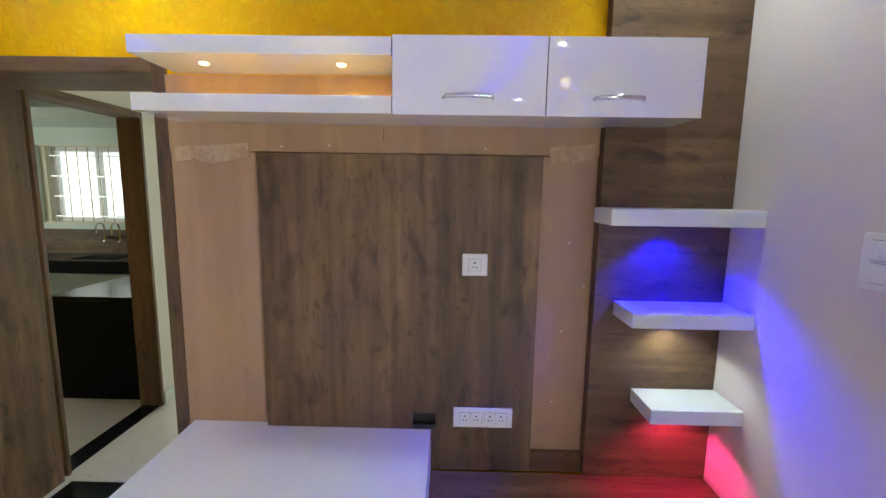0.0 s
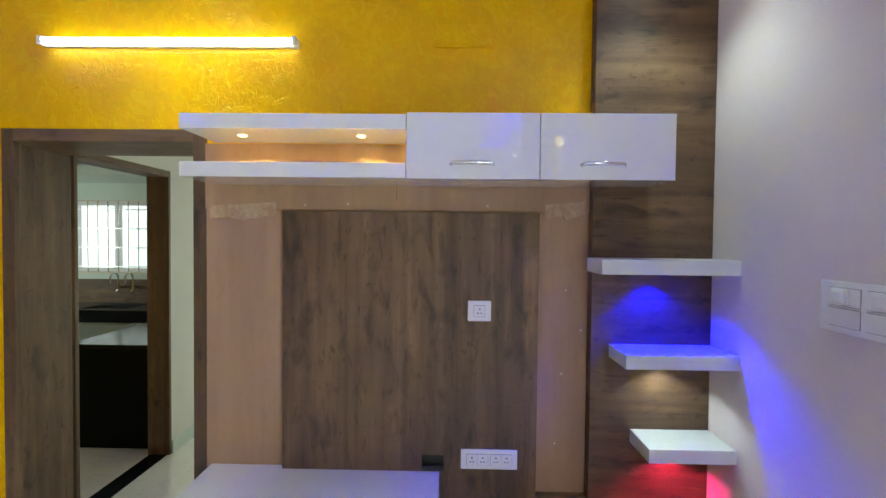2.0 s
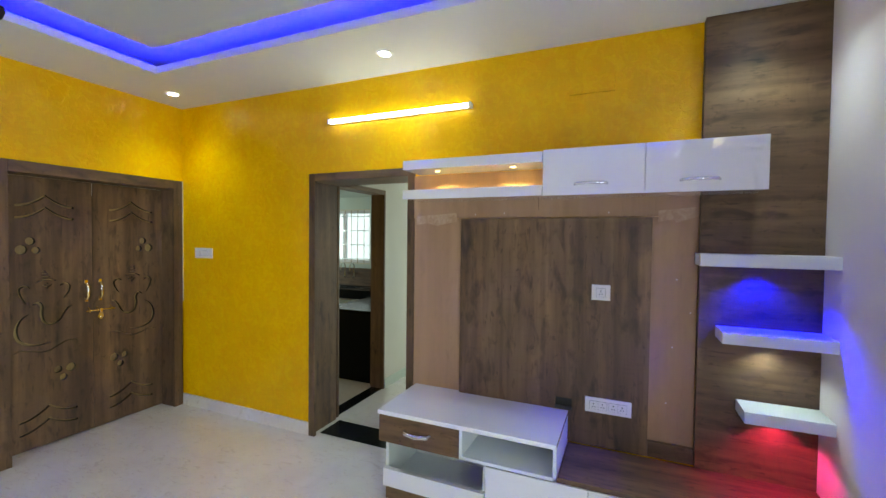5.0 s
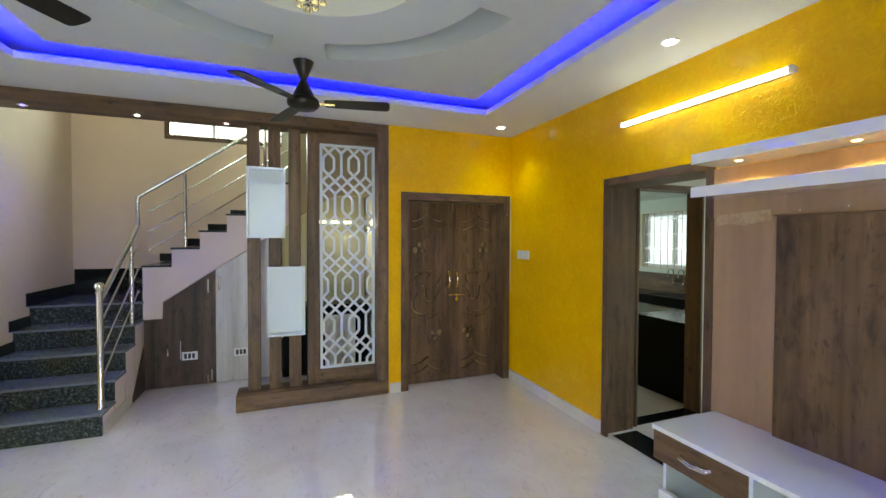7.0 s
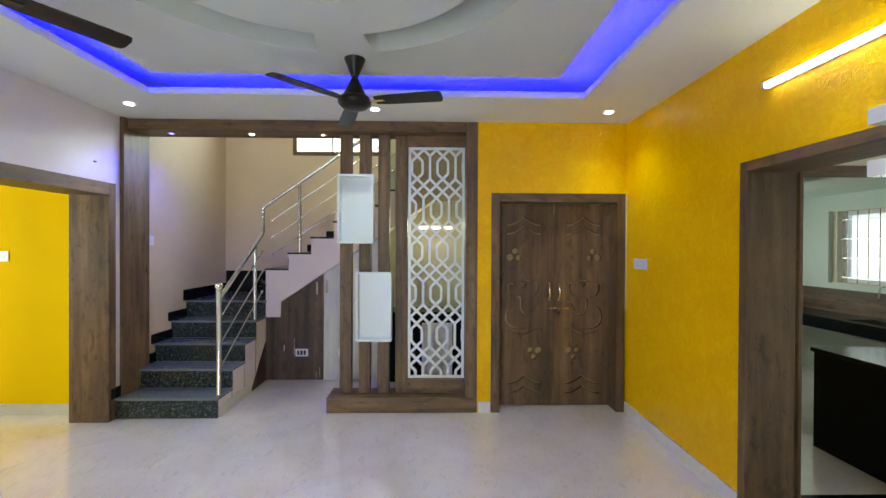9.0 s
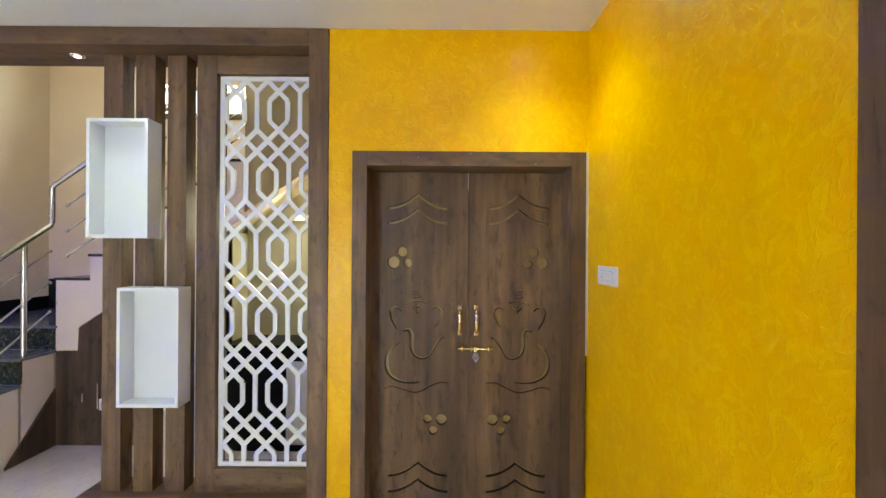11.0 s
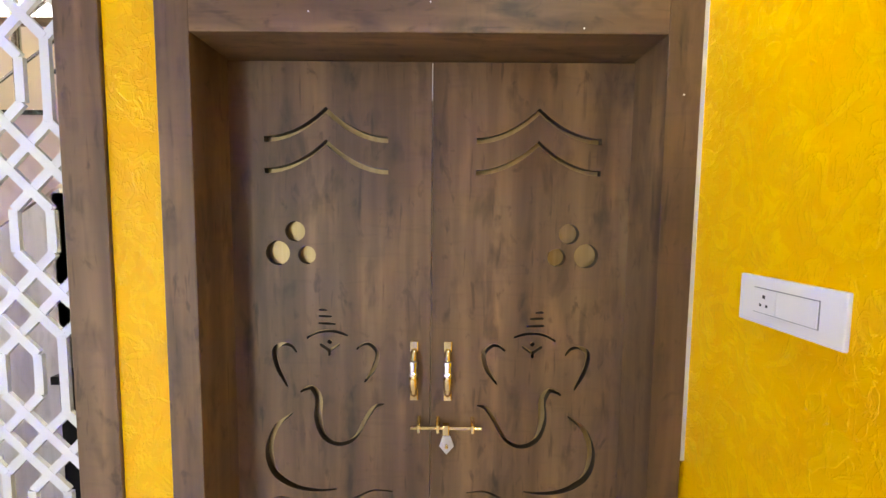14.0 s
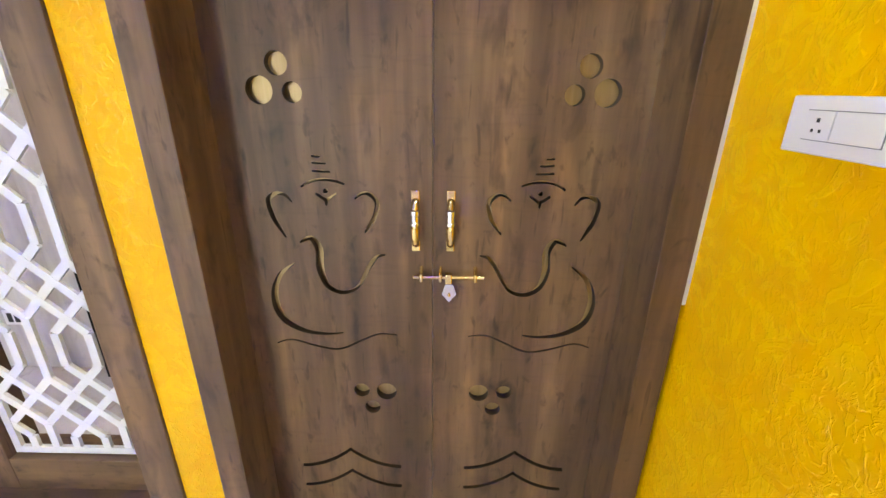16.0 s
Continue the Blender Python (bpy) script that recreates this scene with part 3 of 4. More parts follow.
def door_motif():
    """Cut-outs of one leaf, u from the seam outwards, v up: eaves, berries, an elephant's ears, trunk and body, a wave."""
    cuts = [eave(0.300, 1.828, 0.176, 0.082, 0.017), eave(0.300, 1.738, 0.176, 0.082, 0.015)]
    cuts += [ring(0.392, 1.559, 0.029), ring(0.443, 1.496, 0.035), ring(0.359, 1.491, 0.026)]
    cuts += [ring(0.235, 0.562, 0.026), ring(0.152, 0.558, 0.033), ring(0.201, 0.493, 0.026)]
    cuts += [eave(0.290, 0.232, 0.177, 0.078, 0.015), eave(0.290, 0.136, 0.177, 0.074, 0.014)]
    for v, a, b in ((1.329, 0.303, 0.326), (1.311, 0.288, 0.327), (1.289, 0.278, 0.328)):
        cuts.append(stroke([(a, v), ((a + b) / 2, v + 0.001), (b, v + 0.002)], [0.003, 0.007, 0.005]))
    cuts.append(stroke([(0.363, 1.246), (0.335, 1.262), (0.300, 1.268), (0.268, 1.264), (0.242, 1.255)], [0.005, 0.009, 0.005]))
    cuts.append([Vector(p) for p in ((0.323, 1.232), (0.296, 1.214), (0.267, 1.232), (0.266, 1.226), (0.292, 1.207), (0.294, 1.194), (0.300, 1.194), (0.301, 1.207), (0.325, 1.225))])
    cuts.append(ring(0.296, 1.236, 0.007, 12))
    cuts.append(stroke([(0.393, 1.203), (0.410, 1.223), (0.436, 1.227), (0.459, 1.207), (0.452, 1.159), (0.437, 1.127), (0.422, 1.099)], [0.004, 0.010, 0.014, 0.012, 0.004]))
    cuts.append(stroke([(0.216, 1.214), (0.200, 1.228), (0.178, 1.230), (0.155, 1.205), (0.164, 1.160), (0.180, 1.135), (0.194, 1.115)], [0.004, 0.010, 0.014, 0.012, 0.004]))
    cuts.append(stroke([(0.384, 1.083), (0.352, 1.097), (0.330, 1.064), (0.332, 1.001), (0.315, 0.946), (0.273, 0.924), (0.225, 0.942), (0.189, 1.005), (0.164, 1.040), (0.137, 1.049)],
                       [0.004, 0.022, 0.024, 0.014, 0.010, 0.014, 0.004]))
    cuts.append(stroke([(0.407, 1.018), (0.456, 0.977), (0.480, 0.906), (0.464, 0.832), (0.406, 0.790), (0.336, 0.778), (0.279, 0.783)], [0.003, 0.016, 0.026, 0.018, 0.010, 0.003]))
    cuts.append(stroke([(0.494, 0.741), (0.443, 0.755), (0.365, 0.732), (0.294, 0.723), (0.222, 0.756), (0.168, 0.780), (0.110, 0.777)], [0.003, 0.006, 0.006, 0.003]))
    return cuts


def door_leaf(side):
    """One leaf of the carved door: a cut front board on a satin gold sheet. side: -1 for the leaf with less y, 1 for the other."""
    y0 = SEAM - LEAF_W if side < 0 else SEAM + 0.002
    at = (LEAF_X - 0.02, y0 + LEAF_W / 2, 0.008)
    leaf = thing("door_leaf", at, "closed brown laminate door leaf with cut-out elephant motif", "door", "leaves of the entrance door")
    cuts = [[Vector((LEAF_W - p[0] if side < 0 else p[0], p[1] - 0.008)) for p in loop] for loop in door_motif()]
    me = cut_panel("front_board", LEAF_W, LEAF_H - 0.01, cuts, 0.026)
    me.transform(Matrix(((0, 0, 1, LEAF_X - 0.013 - at[0]), (1, 0, 0, y0 - at[1]), (0, 1, 0, 0), (0, 0, 0, 1))))
    me.materials.append(wood_z)
    me.materials.append(cut_edge)
    for face in me.polygons:
        face.material_index = 1 if abs(face.normal.x) < 0.5 else 0
    ob = new("front_board", me)
    ob.parent = leaf
    part("core", box(LEAF_X - 0.050, LEAF_X - 0.0265, y0, y0 + LEAF_W, 0.008, LEAF_H), backing_gold, leaf, "satin gold sheet seen through the cut-outs")
    return leaf


def pull_handle(y, z0, z1, leaf):
    h = part("pull_handle", tube_path([(LEAF_X + 0.004, y, z1 - 0.03), (LEAF_X + 0.026, y, z1 - 0.048), (LEAF_X + 0.034, y, (z0 + z1) / 2), (LEAF_X + 0.026, y, z0 + 0.034), (LEAF_X + 0.004, y, z0 + 0.018)], 0.0105, 10), brass, leaf, "brass pull handle", smooth=True)
    zm = (z0 + z1) / 2 - 0.006
    part("grip", lathe([(0.0125, 0), (0.0145, 0.002), (0.0145, 0.010), (0.0125, 0.012), (0.0125, 0.030), (0.0145, 0.032), (0.0145, 0.044), (0.012, 0.046)], 16, (LEAF_X + 0.031, y, zm)), chrome, h, "chrome banded grip", smooth=True)
    part("lower_grip", lathe([(0.008, 0), (0.0125, 0.008), (0.0135, zm - z0 - 0.045)], 16, (LEAF_X + 0.031, y, z0 + 0.038)), brass, h, smooth=True)
    for z in (z0 + 0.012, z1 - 0.018):
        part("rose", box(LEAF_X, LEAF_X + 0.006, y - 0.012, y + 0.012, z - 0.014, z + 0.018, bevel=0.003), brass, h)


_left, _right = door_leaf(-1), door_leaf(1)
# light through the top of the seam, put in as a thin white strip
part("seam_light", box(LEAF_X - 0.002, LEAF_X + 0.0006, SEAM - 0.001, SEAM + 0.001, 1.93, 2.03), plastic_white, _left, "white strip standing for light through the seam")
pull_handle(1.221, 1.066, 1.242, _left)
pull_handle(1.320, 1.066, 1.242, _right)
_bolt = thing("door_bolt", (LEAF_X, 1.318, 0.985), "brass tower bolt with a steel hasp across the doors", "door bolt")
part("bolt_rod", rod((LEAF_X + 0.016, 1.212, 0.986), (LEAF_X + 0.016, 1.420, 0.986), 0.0055, 10), brass, _bolt, smooth=True)
for _y in (1.236, 1.292, 1.394):
    part("staple", tube_path([(LEAF_X, _y, 0.975), (LEAF_X + 0.022, _y, 0.978), (LEAF_X + 0.024, _y, 0.996), (LEAF_X, _y, 1.012)], 0.0055, 8), brass, _bolt, smooth=True)
part("bolt_collar", box(LEAF_X + 0.004, LEAF_X + 0.026, 1.306, 1.326, 0.968, 0.998, bevel=0.003), brass, _bolt)
part("hasp", prism([(1.306, 0.962), (1.330, 0.962), (1.340, 0.930), (1.318, 0.904), (1.297, 0.930)], 0, LEAF_X + 0.012, LEAF_X + 0.015), chrome, _bolt, "steel hasp plate")
part("hasp_eye", lathe([(0.004, -0.004), (0.005, 0), (0.003, 0.006)], 10, (LEAF_X + 0.017, 1.318, 0.928)), brass, _bolt, smooth=True)

# ---- timber partition with the white jali ----
PX = -3.515
structure("beam", box(-3.81, PX, LW + 0.0425, 0.366, 2.70, CEIL - 0.002, bevel=0.003), wood_y, "dark wood clad beam over the stair opening", "beam")
structure("beam_lining", box(-3.81, -3.462, LW + 0.002, LW + 0.042, 0.0, CEIL - 0.003), wood_z, "dark wood lining against the pale wall", "lining")
part_ = thing("partition", (-3.66, -0.25, 0.0), "dark wood partition with posts and a framed opening", "partition")
part("plinth", box(-3.80, PX + 0.004, -0.965, 0.478, 0.0, 0.148, bevel=0.004), wood_y, part_)
part("end_post", box(-3.80, PX, 0.368, 0.478, 0.149, CEIL - 0.002, bevel=0.004), wood_z, part_)
for _y in (-0.868, -0.680, -0.495):
    part("post", box(-3.735, -3.640, _y, _y + 0.112, 0.149, 2.699, bevel=0.003), wood_z, part_)
part("frame_stile", box(-3.755, -3.635, -0.320, -0.205, 0.149, 2.699, bevel=0.003), wood_z, part_)
part("frame_rail", box(-3.755, -3.635, -0.204, 0.367, 0.149, 0.284, bevel=0.003), wood_y, part_)
part("frame_rail", box(-3.755, -3.635, -0.204, 0.367, 2.592, 2.699, bevel=0.003), wood_y, part_)


def jali(y0, y1, z0, z1, x):
    """A white lattice panel: rows of long hexagons and bars joined by diagonals, inside a border."""
    bm = bmesh.new()
    w, pitch, zone, rise = 0.026, 0.2535, 0.190, 0.4168
    h, hw = (rise - zone) / 2, 0.053
    iy0, iy1, iz0, iz1 = y0 + 0.026, y1 - 0.026, z0 + 0.026, z1 - 0.026

    def bar(a, b, depth):
        a, b = Vector(a), Vector(b)
        lo, hi = 0.0, 1.0
        for c in (0, 1):
            d = b[c] - a[c]
            m0, m1 = ((iy0, iy1), (iz0, iz1))[c]
            m0, m1 = m0 - 0.008, m1 + 0.008
            if abs(d) < 1e-9:
                if not m0 < a[c] < m1:
                    return
                continue
            t0, t1 = sorted(((m0 - a[c]) / d, (m1 - a[c]) / d))
            lo, hi = max(lo, t0), min(hi, t1)
        if hi - lo < 0.02:
            return
        a, b = a + (b - a) * lo, a + (b - a) * hi
        d = (b - a).normalized()
        n = Vector((-d.y, d.x)) * w / 2
        quad = [a + n, b + n, b - n, a - n]
        f = [bm.verts.new((x - depth, q.x, q.y)) for q in quad]
        g = [bm.verts.new((x - 0.012, q.x, q.y)) for q in quad]
        bm.faces.new(f)
        for i in range(4):
            j = (i + 1) % 4
            bm.faces.new((f[i], g[i], g[j], f[j]))
        bm.faces.new(list(reversed(g)))
    first_y, first_z = y0 + 0.087, z1 - 0.200
    for r in range(-1, 7):
        zc = first_z - rise * r
        shift = 0.0 if r % 2 == 0 else -0.25 * pitch
        for k in range(-2, 5):
            c = first_y + shift + pitch * k
            s = h - hw
            for side in (-1, 1):
                bar((c + side * hw, zc - s), (c + side * hw, zc + s), 0.0)
            b = c + pitch / 2
            bar((b, zc - h), (b, zc + h), 0.0)
            # diagonals from this row down to the next; they swap sides row by row
            g, step = (1 if r % 2 == 0 else -1), 0.75 * pitch
            near, far = (0.0008, 0.0016) if g > 0 else (0.0016, 0.0008)
            bar((c - g * hw, zc - s), (c + g * (step + hw), zc - rise + s), near)
            bar((b, zc - h), (b + g * step, zc - rise + h), near)
            bar((c + g * hw, zc - s), (c - g * step, zc - rise + h), far)
            bar((b, zc - h), (b - g * (step + hw), zc - rise + s), far)
    bmesh.ops.recalc_face_normals(bm, faces=bm.faces)
    return bm


JY0, JY1, JZ0, JZ1, JX = -0.198, 0.362, 0.290, 2.586, -3.662
_j = thing("lattice_screen", (JX, 0.08, JZ0), "white lattice screen of hexagons set in the partition", "lattice screen")
part("lattice", jali(JY0, JY1, JZ0, JZ1, JX), jali_white, _j)
for _y0, _y1, _z0, _z1 in ((JY0, JY0 + 0.026, JZ0, JZ1), (JY1 - 0.026, JY1, JZ0, JZ1), (JY0 + 0.026, JY1 - 0.026, JZ0, JZ0 + 0.026), (JY0 + 0.026, JY1 - 0.026, JZ1 - 0.026, JZ1)):
    part("border", box(JX - 0.013, JX + 0.001, _y0, _y1, _z0, _z1), jali_white, _j)
for _y0, _z0 in ((-0.868, 1.627), (-0.692, 0.683)):
    _b = thing("display_box", (-3.60, _y0 + 0.17, _z0), "white laminate box shelf fixed on the dark posts", "shelf box", "box shelves on the partition")
    _y1, _z1, _f = _y0 + 0.342, _z0 + 0.665, -3.522
    part("back_panel", box(-3.638, -3.630, _y0 + 0.018, _y1 - 0.018, _z0 + 0.018, _z1 - 0.018), white_matt, _b)
    for _a, _c in ((_y0, _y0 + 0.018), (_y1 - 0.018, _y1)):
        part("side_board", box(-3.638, _f, _a, _c, _z0, _z1), white_matt, _b)
    for _a, _c in ((_z0, _z0 + 0.018), (_z1 - 0.018, _z1)):
        part("shelf_board", box(-3.638, _f - 0.001, _y0 + 0.018, _y1 - 0.018, _a, _c), white_matt, _b)

# ---- stair ----
niche_wall = plaster("paint_niche", (0.52, 0.49, 0.34))
SY0, SY1, RISE = LW + 0.002, -1.94, 0.19
FX = [-3.40, -3.68, -3.955, -4.23, -4.51]
_s = thing("staircase", (-4.4, -2.4, 0.0), "staircase with dark speckled granite treads and pale pink sides", "staircase")
for _i in range(4):
    part("riser", box(FX[_i] - 0.022, FX[_i] - 0.002, SY0, SY1, RISE * _i, RISE * (_i + 1) - 0.022), granite, _s)
    part("tread", box(FX[_i + 1] - 0.001, FX[_i] + 0.012, SY0, SY1 + 0.012, RISE * (_i + 1) - 0.021, RISE * (_i + 1), bevel=0.003), granite_toplit, _s)
    part("step_body", box(FX[_i + 1] + 0.0, FX[_i] - 0.024, SY0, SY1 - 0.004, 0.0, RISE * (_i + 1) - 0.023), pink_paint, _s)
part("corner_body", box(-5.445, FX[4] - 0.024, SY0, SY1 - 0.004, 0.0, RISE * 5 - 0.023), pink_paint, _s)
part("riser", box(FX[4] - 0.022, FX[4] - 0.002, SY0, SY1, RISE * 4, RISE * 5 - 0.022), granite, _s)
part("tread", box(-5.446, FX[4] + 0.012, SY0, SY1 + 0.012, RISE * 5 - 0.021, RISE * 5, bevel=0.003), granite_toplit, _s)
part("riser", prism([(-4.53, SY1), (-5.446, -2.45), (-5.446, SY1)], 2, RISE * 5 + 0.001, RISE * 6 - 0.022), granite, _s)
part("tread", prism([(-4.51, SY1 + 0.01), (-5.446, -2.47), (-5.446, SY1 + 0.01)], 2, RISE * 6 - 0.021, RISE * 6), granite, _s)
for _i in range(9):
    _y, _z = SY1 + 0.268 * _i, RISE * (6 + _i)
    if _y + 0.27 > 0.45:
        break
    part("riser", box(-5.44, -4.522, _y, _y + 0.02, _z + 0.001, _z + RISE - 0.022), granite, _s)
    part("tread", box(-5.44, -4.505, _y - 0.012, _y + 0.268, _z + RISE - 0.021, _z + RISE, bevel=0.003), granite, _s)
_out, _n = [(SY1, 0.752), (-1.762, 0.752), (-1.762, 0.935), (0.455, 0.935 + 2.217 * 0.672)], 8
for _i in reversed(range(_n)):
    _y, _z = SY1 + 0.268 * _i, RISE * (7 + _i) - 0.022
    _out += [(min(_y + 0.268, 0.455), _z), (_y, _z)]
part("stringer", prism(_out, 0, -4.60, -4.515), pink_paint, _s, "pale pink plastered stair side")
part("soffit", prism([(-1.762, 0.936), (0.45, 0.936 + 2.212 * 0.672), (0.45, 1.036 + 2.212 * 0.672), (-1.762, 1.036)], 0, -5.44, -4.602), cream_wall, _s)
# dark stepped skirting on the wall beside the first flight
for _i in range(5):
    _x0 = FX[_i] if _i < 5 else -5.44
    _x1 = FX[_i + 1] if _i < 4 else -5.446
    part("skirting", box(_x1, _x0 + 0.06, LW + 0.003, LW + 0.014, RISE * (_i + 1) + 0.001, RISE * (_i + 1) + 0.10 + (0.03 if _i == 4 else 0)), black_granite, _s)
part("skirting", box(-5.446, -5.434, LW + 0.015, SY1, RISE * 5 + 0.001, RISE * 6 + 0.11), black_granite, _s)
for _i in range(7):
    _y, _z = SY1 + 0.268 * _i, RISE * (7 + _i)
    part("skirting", box(-5.449, -5.440, _y - 0.06, _y + 0.268, _z + 0.001, _z + 0.10), black_granite, _s)
part("floor_skirting", box(-4.12, FX[0] - 0.03, SY1 - 0.003, SY1 + 0.008, 0.0, 0.10), raw_plaster, _s)

# railing of stainless tube
_r = thing("stair_railing", (-4.2, -1.97, 0.19), "polished stainless steel stair railing with three bars", "railing")
RY = -1.975
part("newel_post", lathe([(0.030, 0), (0.030, 0.01), (0.024, 0.02), (0.024, 0.97), (0.028, 0.975), (0.028, 0.985), (0.018, 0.99), (0.033, 1.01), (0.036, 1.03), (0.030, 1.052), (0.010, 1.062)], 20, (-3.50, RY, 0.19)), steel, _r, smooth=True)
part("handrail", tube_path([(-3.515, RY, 1.10), (-4.50, RY, 1.735), (-4.515, RY, 1.77), (-4.515, RY, 2.04), (-4.515, RY + 0.02, 2.068), (-4.515, 0.40, 2.068 + 2.355 * 0.700)], 0.021, 12), steel, _r, smooth=True)
for _z in (0.72, 0.47, 0.24):
    part("rail_bar", rod((-3.52, RY, 0.19 + _z), (-4.50, RY, 0.19 + _z + 0.63), 0.0075, 8), steel, _r, smooth=True)
part("baluster", rod((-4.295, RY, 0.762), (-4.295, RY, 1.60), 0.019, 12), steel, _r, smooth=True)
for _y, _z in ((-1.545, 1.522), (-0.74, 2.092), (0.06, 2.662)):
    part("baluster", rod((-4.53, _y, _z), (-4.53, _y, _z + 0.80), 0.019, 12), steel, _r, smooth=True)
for _z in (1.905, 1.70, 1.50):
    part("rail_bar", rod((-4.53, -1.87, _z), (-4.53, 0.40, _z + 2.27 * 0.700), 0.0075, 8), steel, _r, smooth=True)
    part("bar_end", lathe([(0.004, -0.014), (0.012, -0.008), (0.015, 0.0), (0.012, 0.008), (0.004, 0.014)], 12, (-4.53, -1.87, _z)), steel, _r, smooth=True)
for _z in (0.72, 0.47, 0.24):
    part("bar_end", lathe([(0.004, -0.014), (0.012, -0.008), (0.015, 0.0), (0.012, 0.008), (0.004, 0.014)], 12, (-4.50, RY, 0.19 + _z + 0.63)), steel, _r, smooth=True)

# window high on the stair wall
_w = thing("window_stair", (-5.5, -1.2, 2.93), "high stair window in a brown wooden frame with white bars", "window")
_w["kind"] = "structure"
part("window_sill", box(-5.53, -5.425, -1.93, -0.44, 2.875, 2.929, bevel=0.003), wood_y, _w)
for _y in (-1.93, -0.50):
    part("window_frame", box(-5.53, -5.425, _y, _y + 0.06, 2.93, 3.22), wood_z, _w)
for _y in (-1.40, -0.95):
    part("window_frame", box(-5.53, -5.47, _y, _y + 0.04, 2.93, 3.22), plastic_white, _w)
for _i in range(11):
    part("grille_bar", rod((-5.49, -1.80 + 0.125 * _i, 2.93), (-5.49, -1.80 + 0.125 * _i, 3.22), 0.006, 6), plastic_white, _w)
structure("backdrop_stair", box(-8.05, -8.0, -5.0, 3.0, 1.0, 7.0), sky_glow, "bright daylight outside the stair window", "backdrop")

# cupboards under the stair
_c = thing("stair_cupboard", (-4.55, -1.5, 0.0), "dark brown laminate cupboard fitted under the stair", "cupboard")
part("door", prism([(-1.935, 0.005), (-1.257, 0.005), (-1.257, 1.27), (-1.755, 0.928), (-1.765, 0.745), (-1.935, 0.745)], 0, -4.545, -4.512), wood_cupboard, _c)
part("handle", box(-4.511, -4.488, -1.335, -1.315, 1.02, 1.17, bevel=0.004), chrome, _c)
part("side_door", prism([(-4.12, 0.005), (-4.51, 0.005), (-4.51, 0.46)], 1, SY1 - 0.002, SY1 + 0.012), wood_cupboard, _c)
for _y, _z0, _z1 in ((-1.60, 0.30, 0.50), (-1.30, 0.04, 0.16), (-1.34, 0.02, 0.10), (-1.72, 0.35, 0.42)):
    part("handle", box(-4.511, -4.500, _y, _y + 0.008, _z0, _z1), chrome, _c, "slim steel pull")
_c = thing("pale_cupboard", (-4.55, -0.9, 0.0), "pale grey wood cupboard fitted under the stair", "cupboard")
part("door", prism([(-1.253, 0.005), (-0.56, 0.005), (-0.56, 1.725), (-1.253, 1.272)], 0, -4.545, -4.512), wood_pale, _c)
part("handle", box(-4.511, -4.488, -1.225, -1.205, 1.04, 1.19, bevel=0.004), chrome, _c)


def vent_plate(y, z, x):
    v = thing("cupboard_vent", (x, y + 0.07, z), "white plastic cupboard vent with three slots", "vent", "cupboard vents")
    part("plate", box(x, x + 0.010, y, y + 0.15, z, z + 0.09, bevel=0.003), plastic_white, v)
    for i in range(3):
        part("slot", box(x + 0.0101, x + 0.012, y + 0.022 + 0.038 * i, y + 0.048 + 0.038 * i, z + 0.018, z + 0.072), plastic_dark, v)


vent_plate(-1.585, 0.285, -4.511)
vent_plate(-1.075, 0.285, -4.511)

# its shade is in the tan colour
structure("wall_stair_upper", prism([(-0.40, 1.85), (0.035, 2.14), (0.478, 2.14), (0.478, 5.4), (-0.40, 5.4)], 0, -4.50, -4.40), shaded_wall_tan, "wall under the upper flight, its shade coloured tan", "wall")
# wash counter under the upper flight, seen through the lattice
structure("wall_niche", boxes((-4.90, -4.80, -0.56, 0.46, 0, 3.0), (-4.80, -4.512, -0.60, -0.56, 0, 1.70)), niche_wall, "pale olive wall of the lit niche under the stair", "wall")
_c = thing("wash_counter", (-4.6, 0.0, 0.0), "low black granite counter with grey doors", "counter")
part("worktop", box(-4.798, -4.40, -0.555, 0.455, 0.79, 0.83, bevel=0.003), black_granite, _c)
part("cabinet_body", box(-4.798, -4.44, -0.55, 0.45, 0.0, 0.788), black_laminate, _c)
part("door", box(-4.438, -4.42, -0.08, 0.28, 0.06, 0.70, bevel=0.003), wood_pale, _c)
_l = thing("wall_lamp", (-4.78, 0.06, 1.83), "short lit white wall lamp in the niche", "wall lamp")
part("lamp_base", box(-4.798, -4.775, -0.18, 0.30, 1.81, 1.86, bevel=0.004), plastic_white, _l)
part("tube", rod((-4.755, -0.16, 1.835), (-4.755, 0.28, 1.835), 0.014, 10), warm_glow, _l, smooth=True)
lamp("niche_lamp", "AREA", look((-4.72, 0.06, 1.835), (-4.2, 0.06, 1.5)), 7.0, (1.0, 0.92, 0.70), size=0.5, size_y=0.2)

# ---- ceiling tray and fixtures ----
CX, CY = -0.95, -0.457
TX, TY, TZ = -2.30, -1.81, 2.735


def tray_groove(a0, a1, r0, r1, n=22):
    def at(r, a):
        return Vector((CX + r * math.cos(radians(a)) - TX, CY + r * math.sin(radians(a)) - TY))
    return [at(r1, a0 + (a1 - a0) * i / n) for i in range(n + 1)] + [at(r0, a1 + (a0 - a1) * i / n) for i in range(n + 1)]


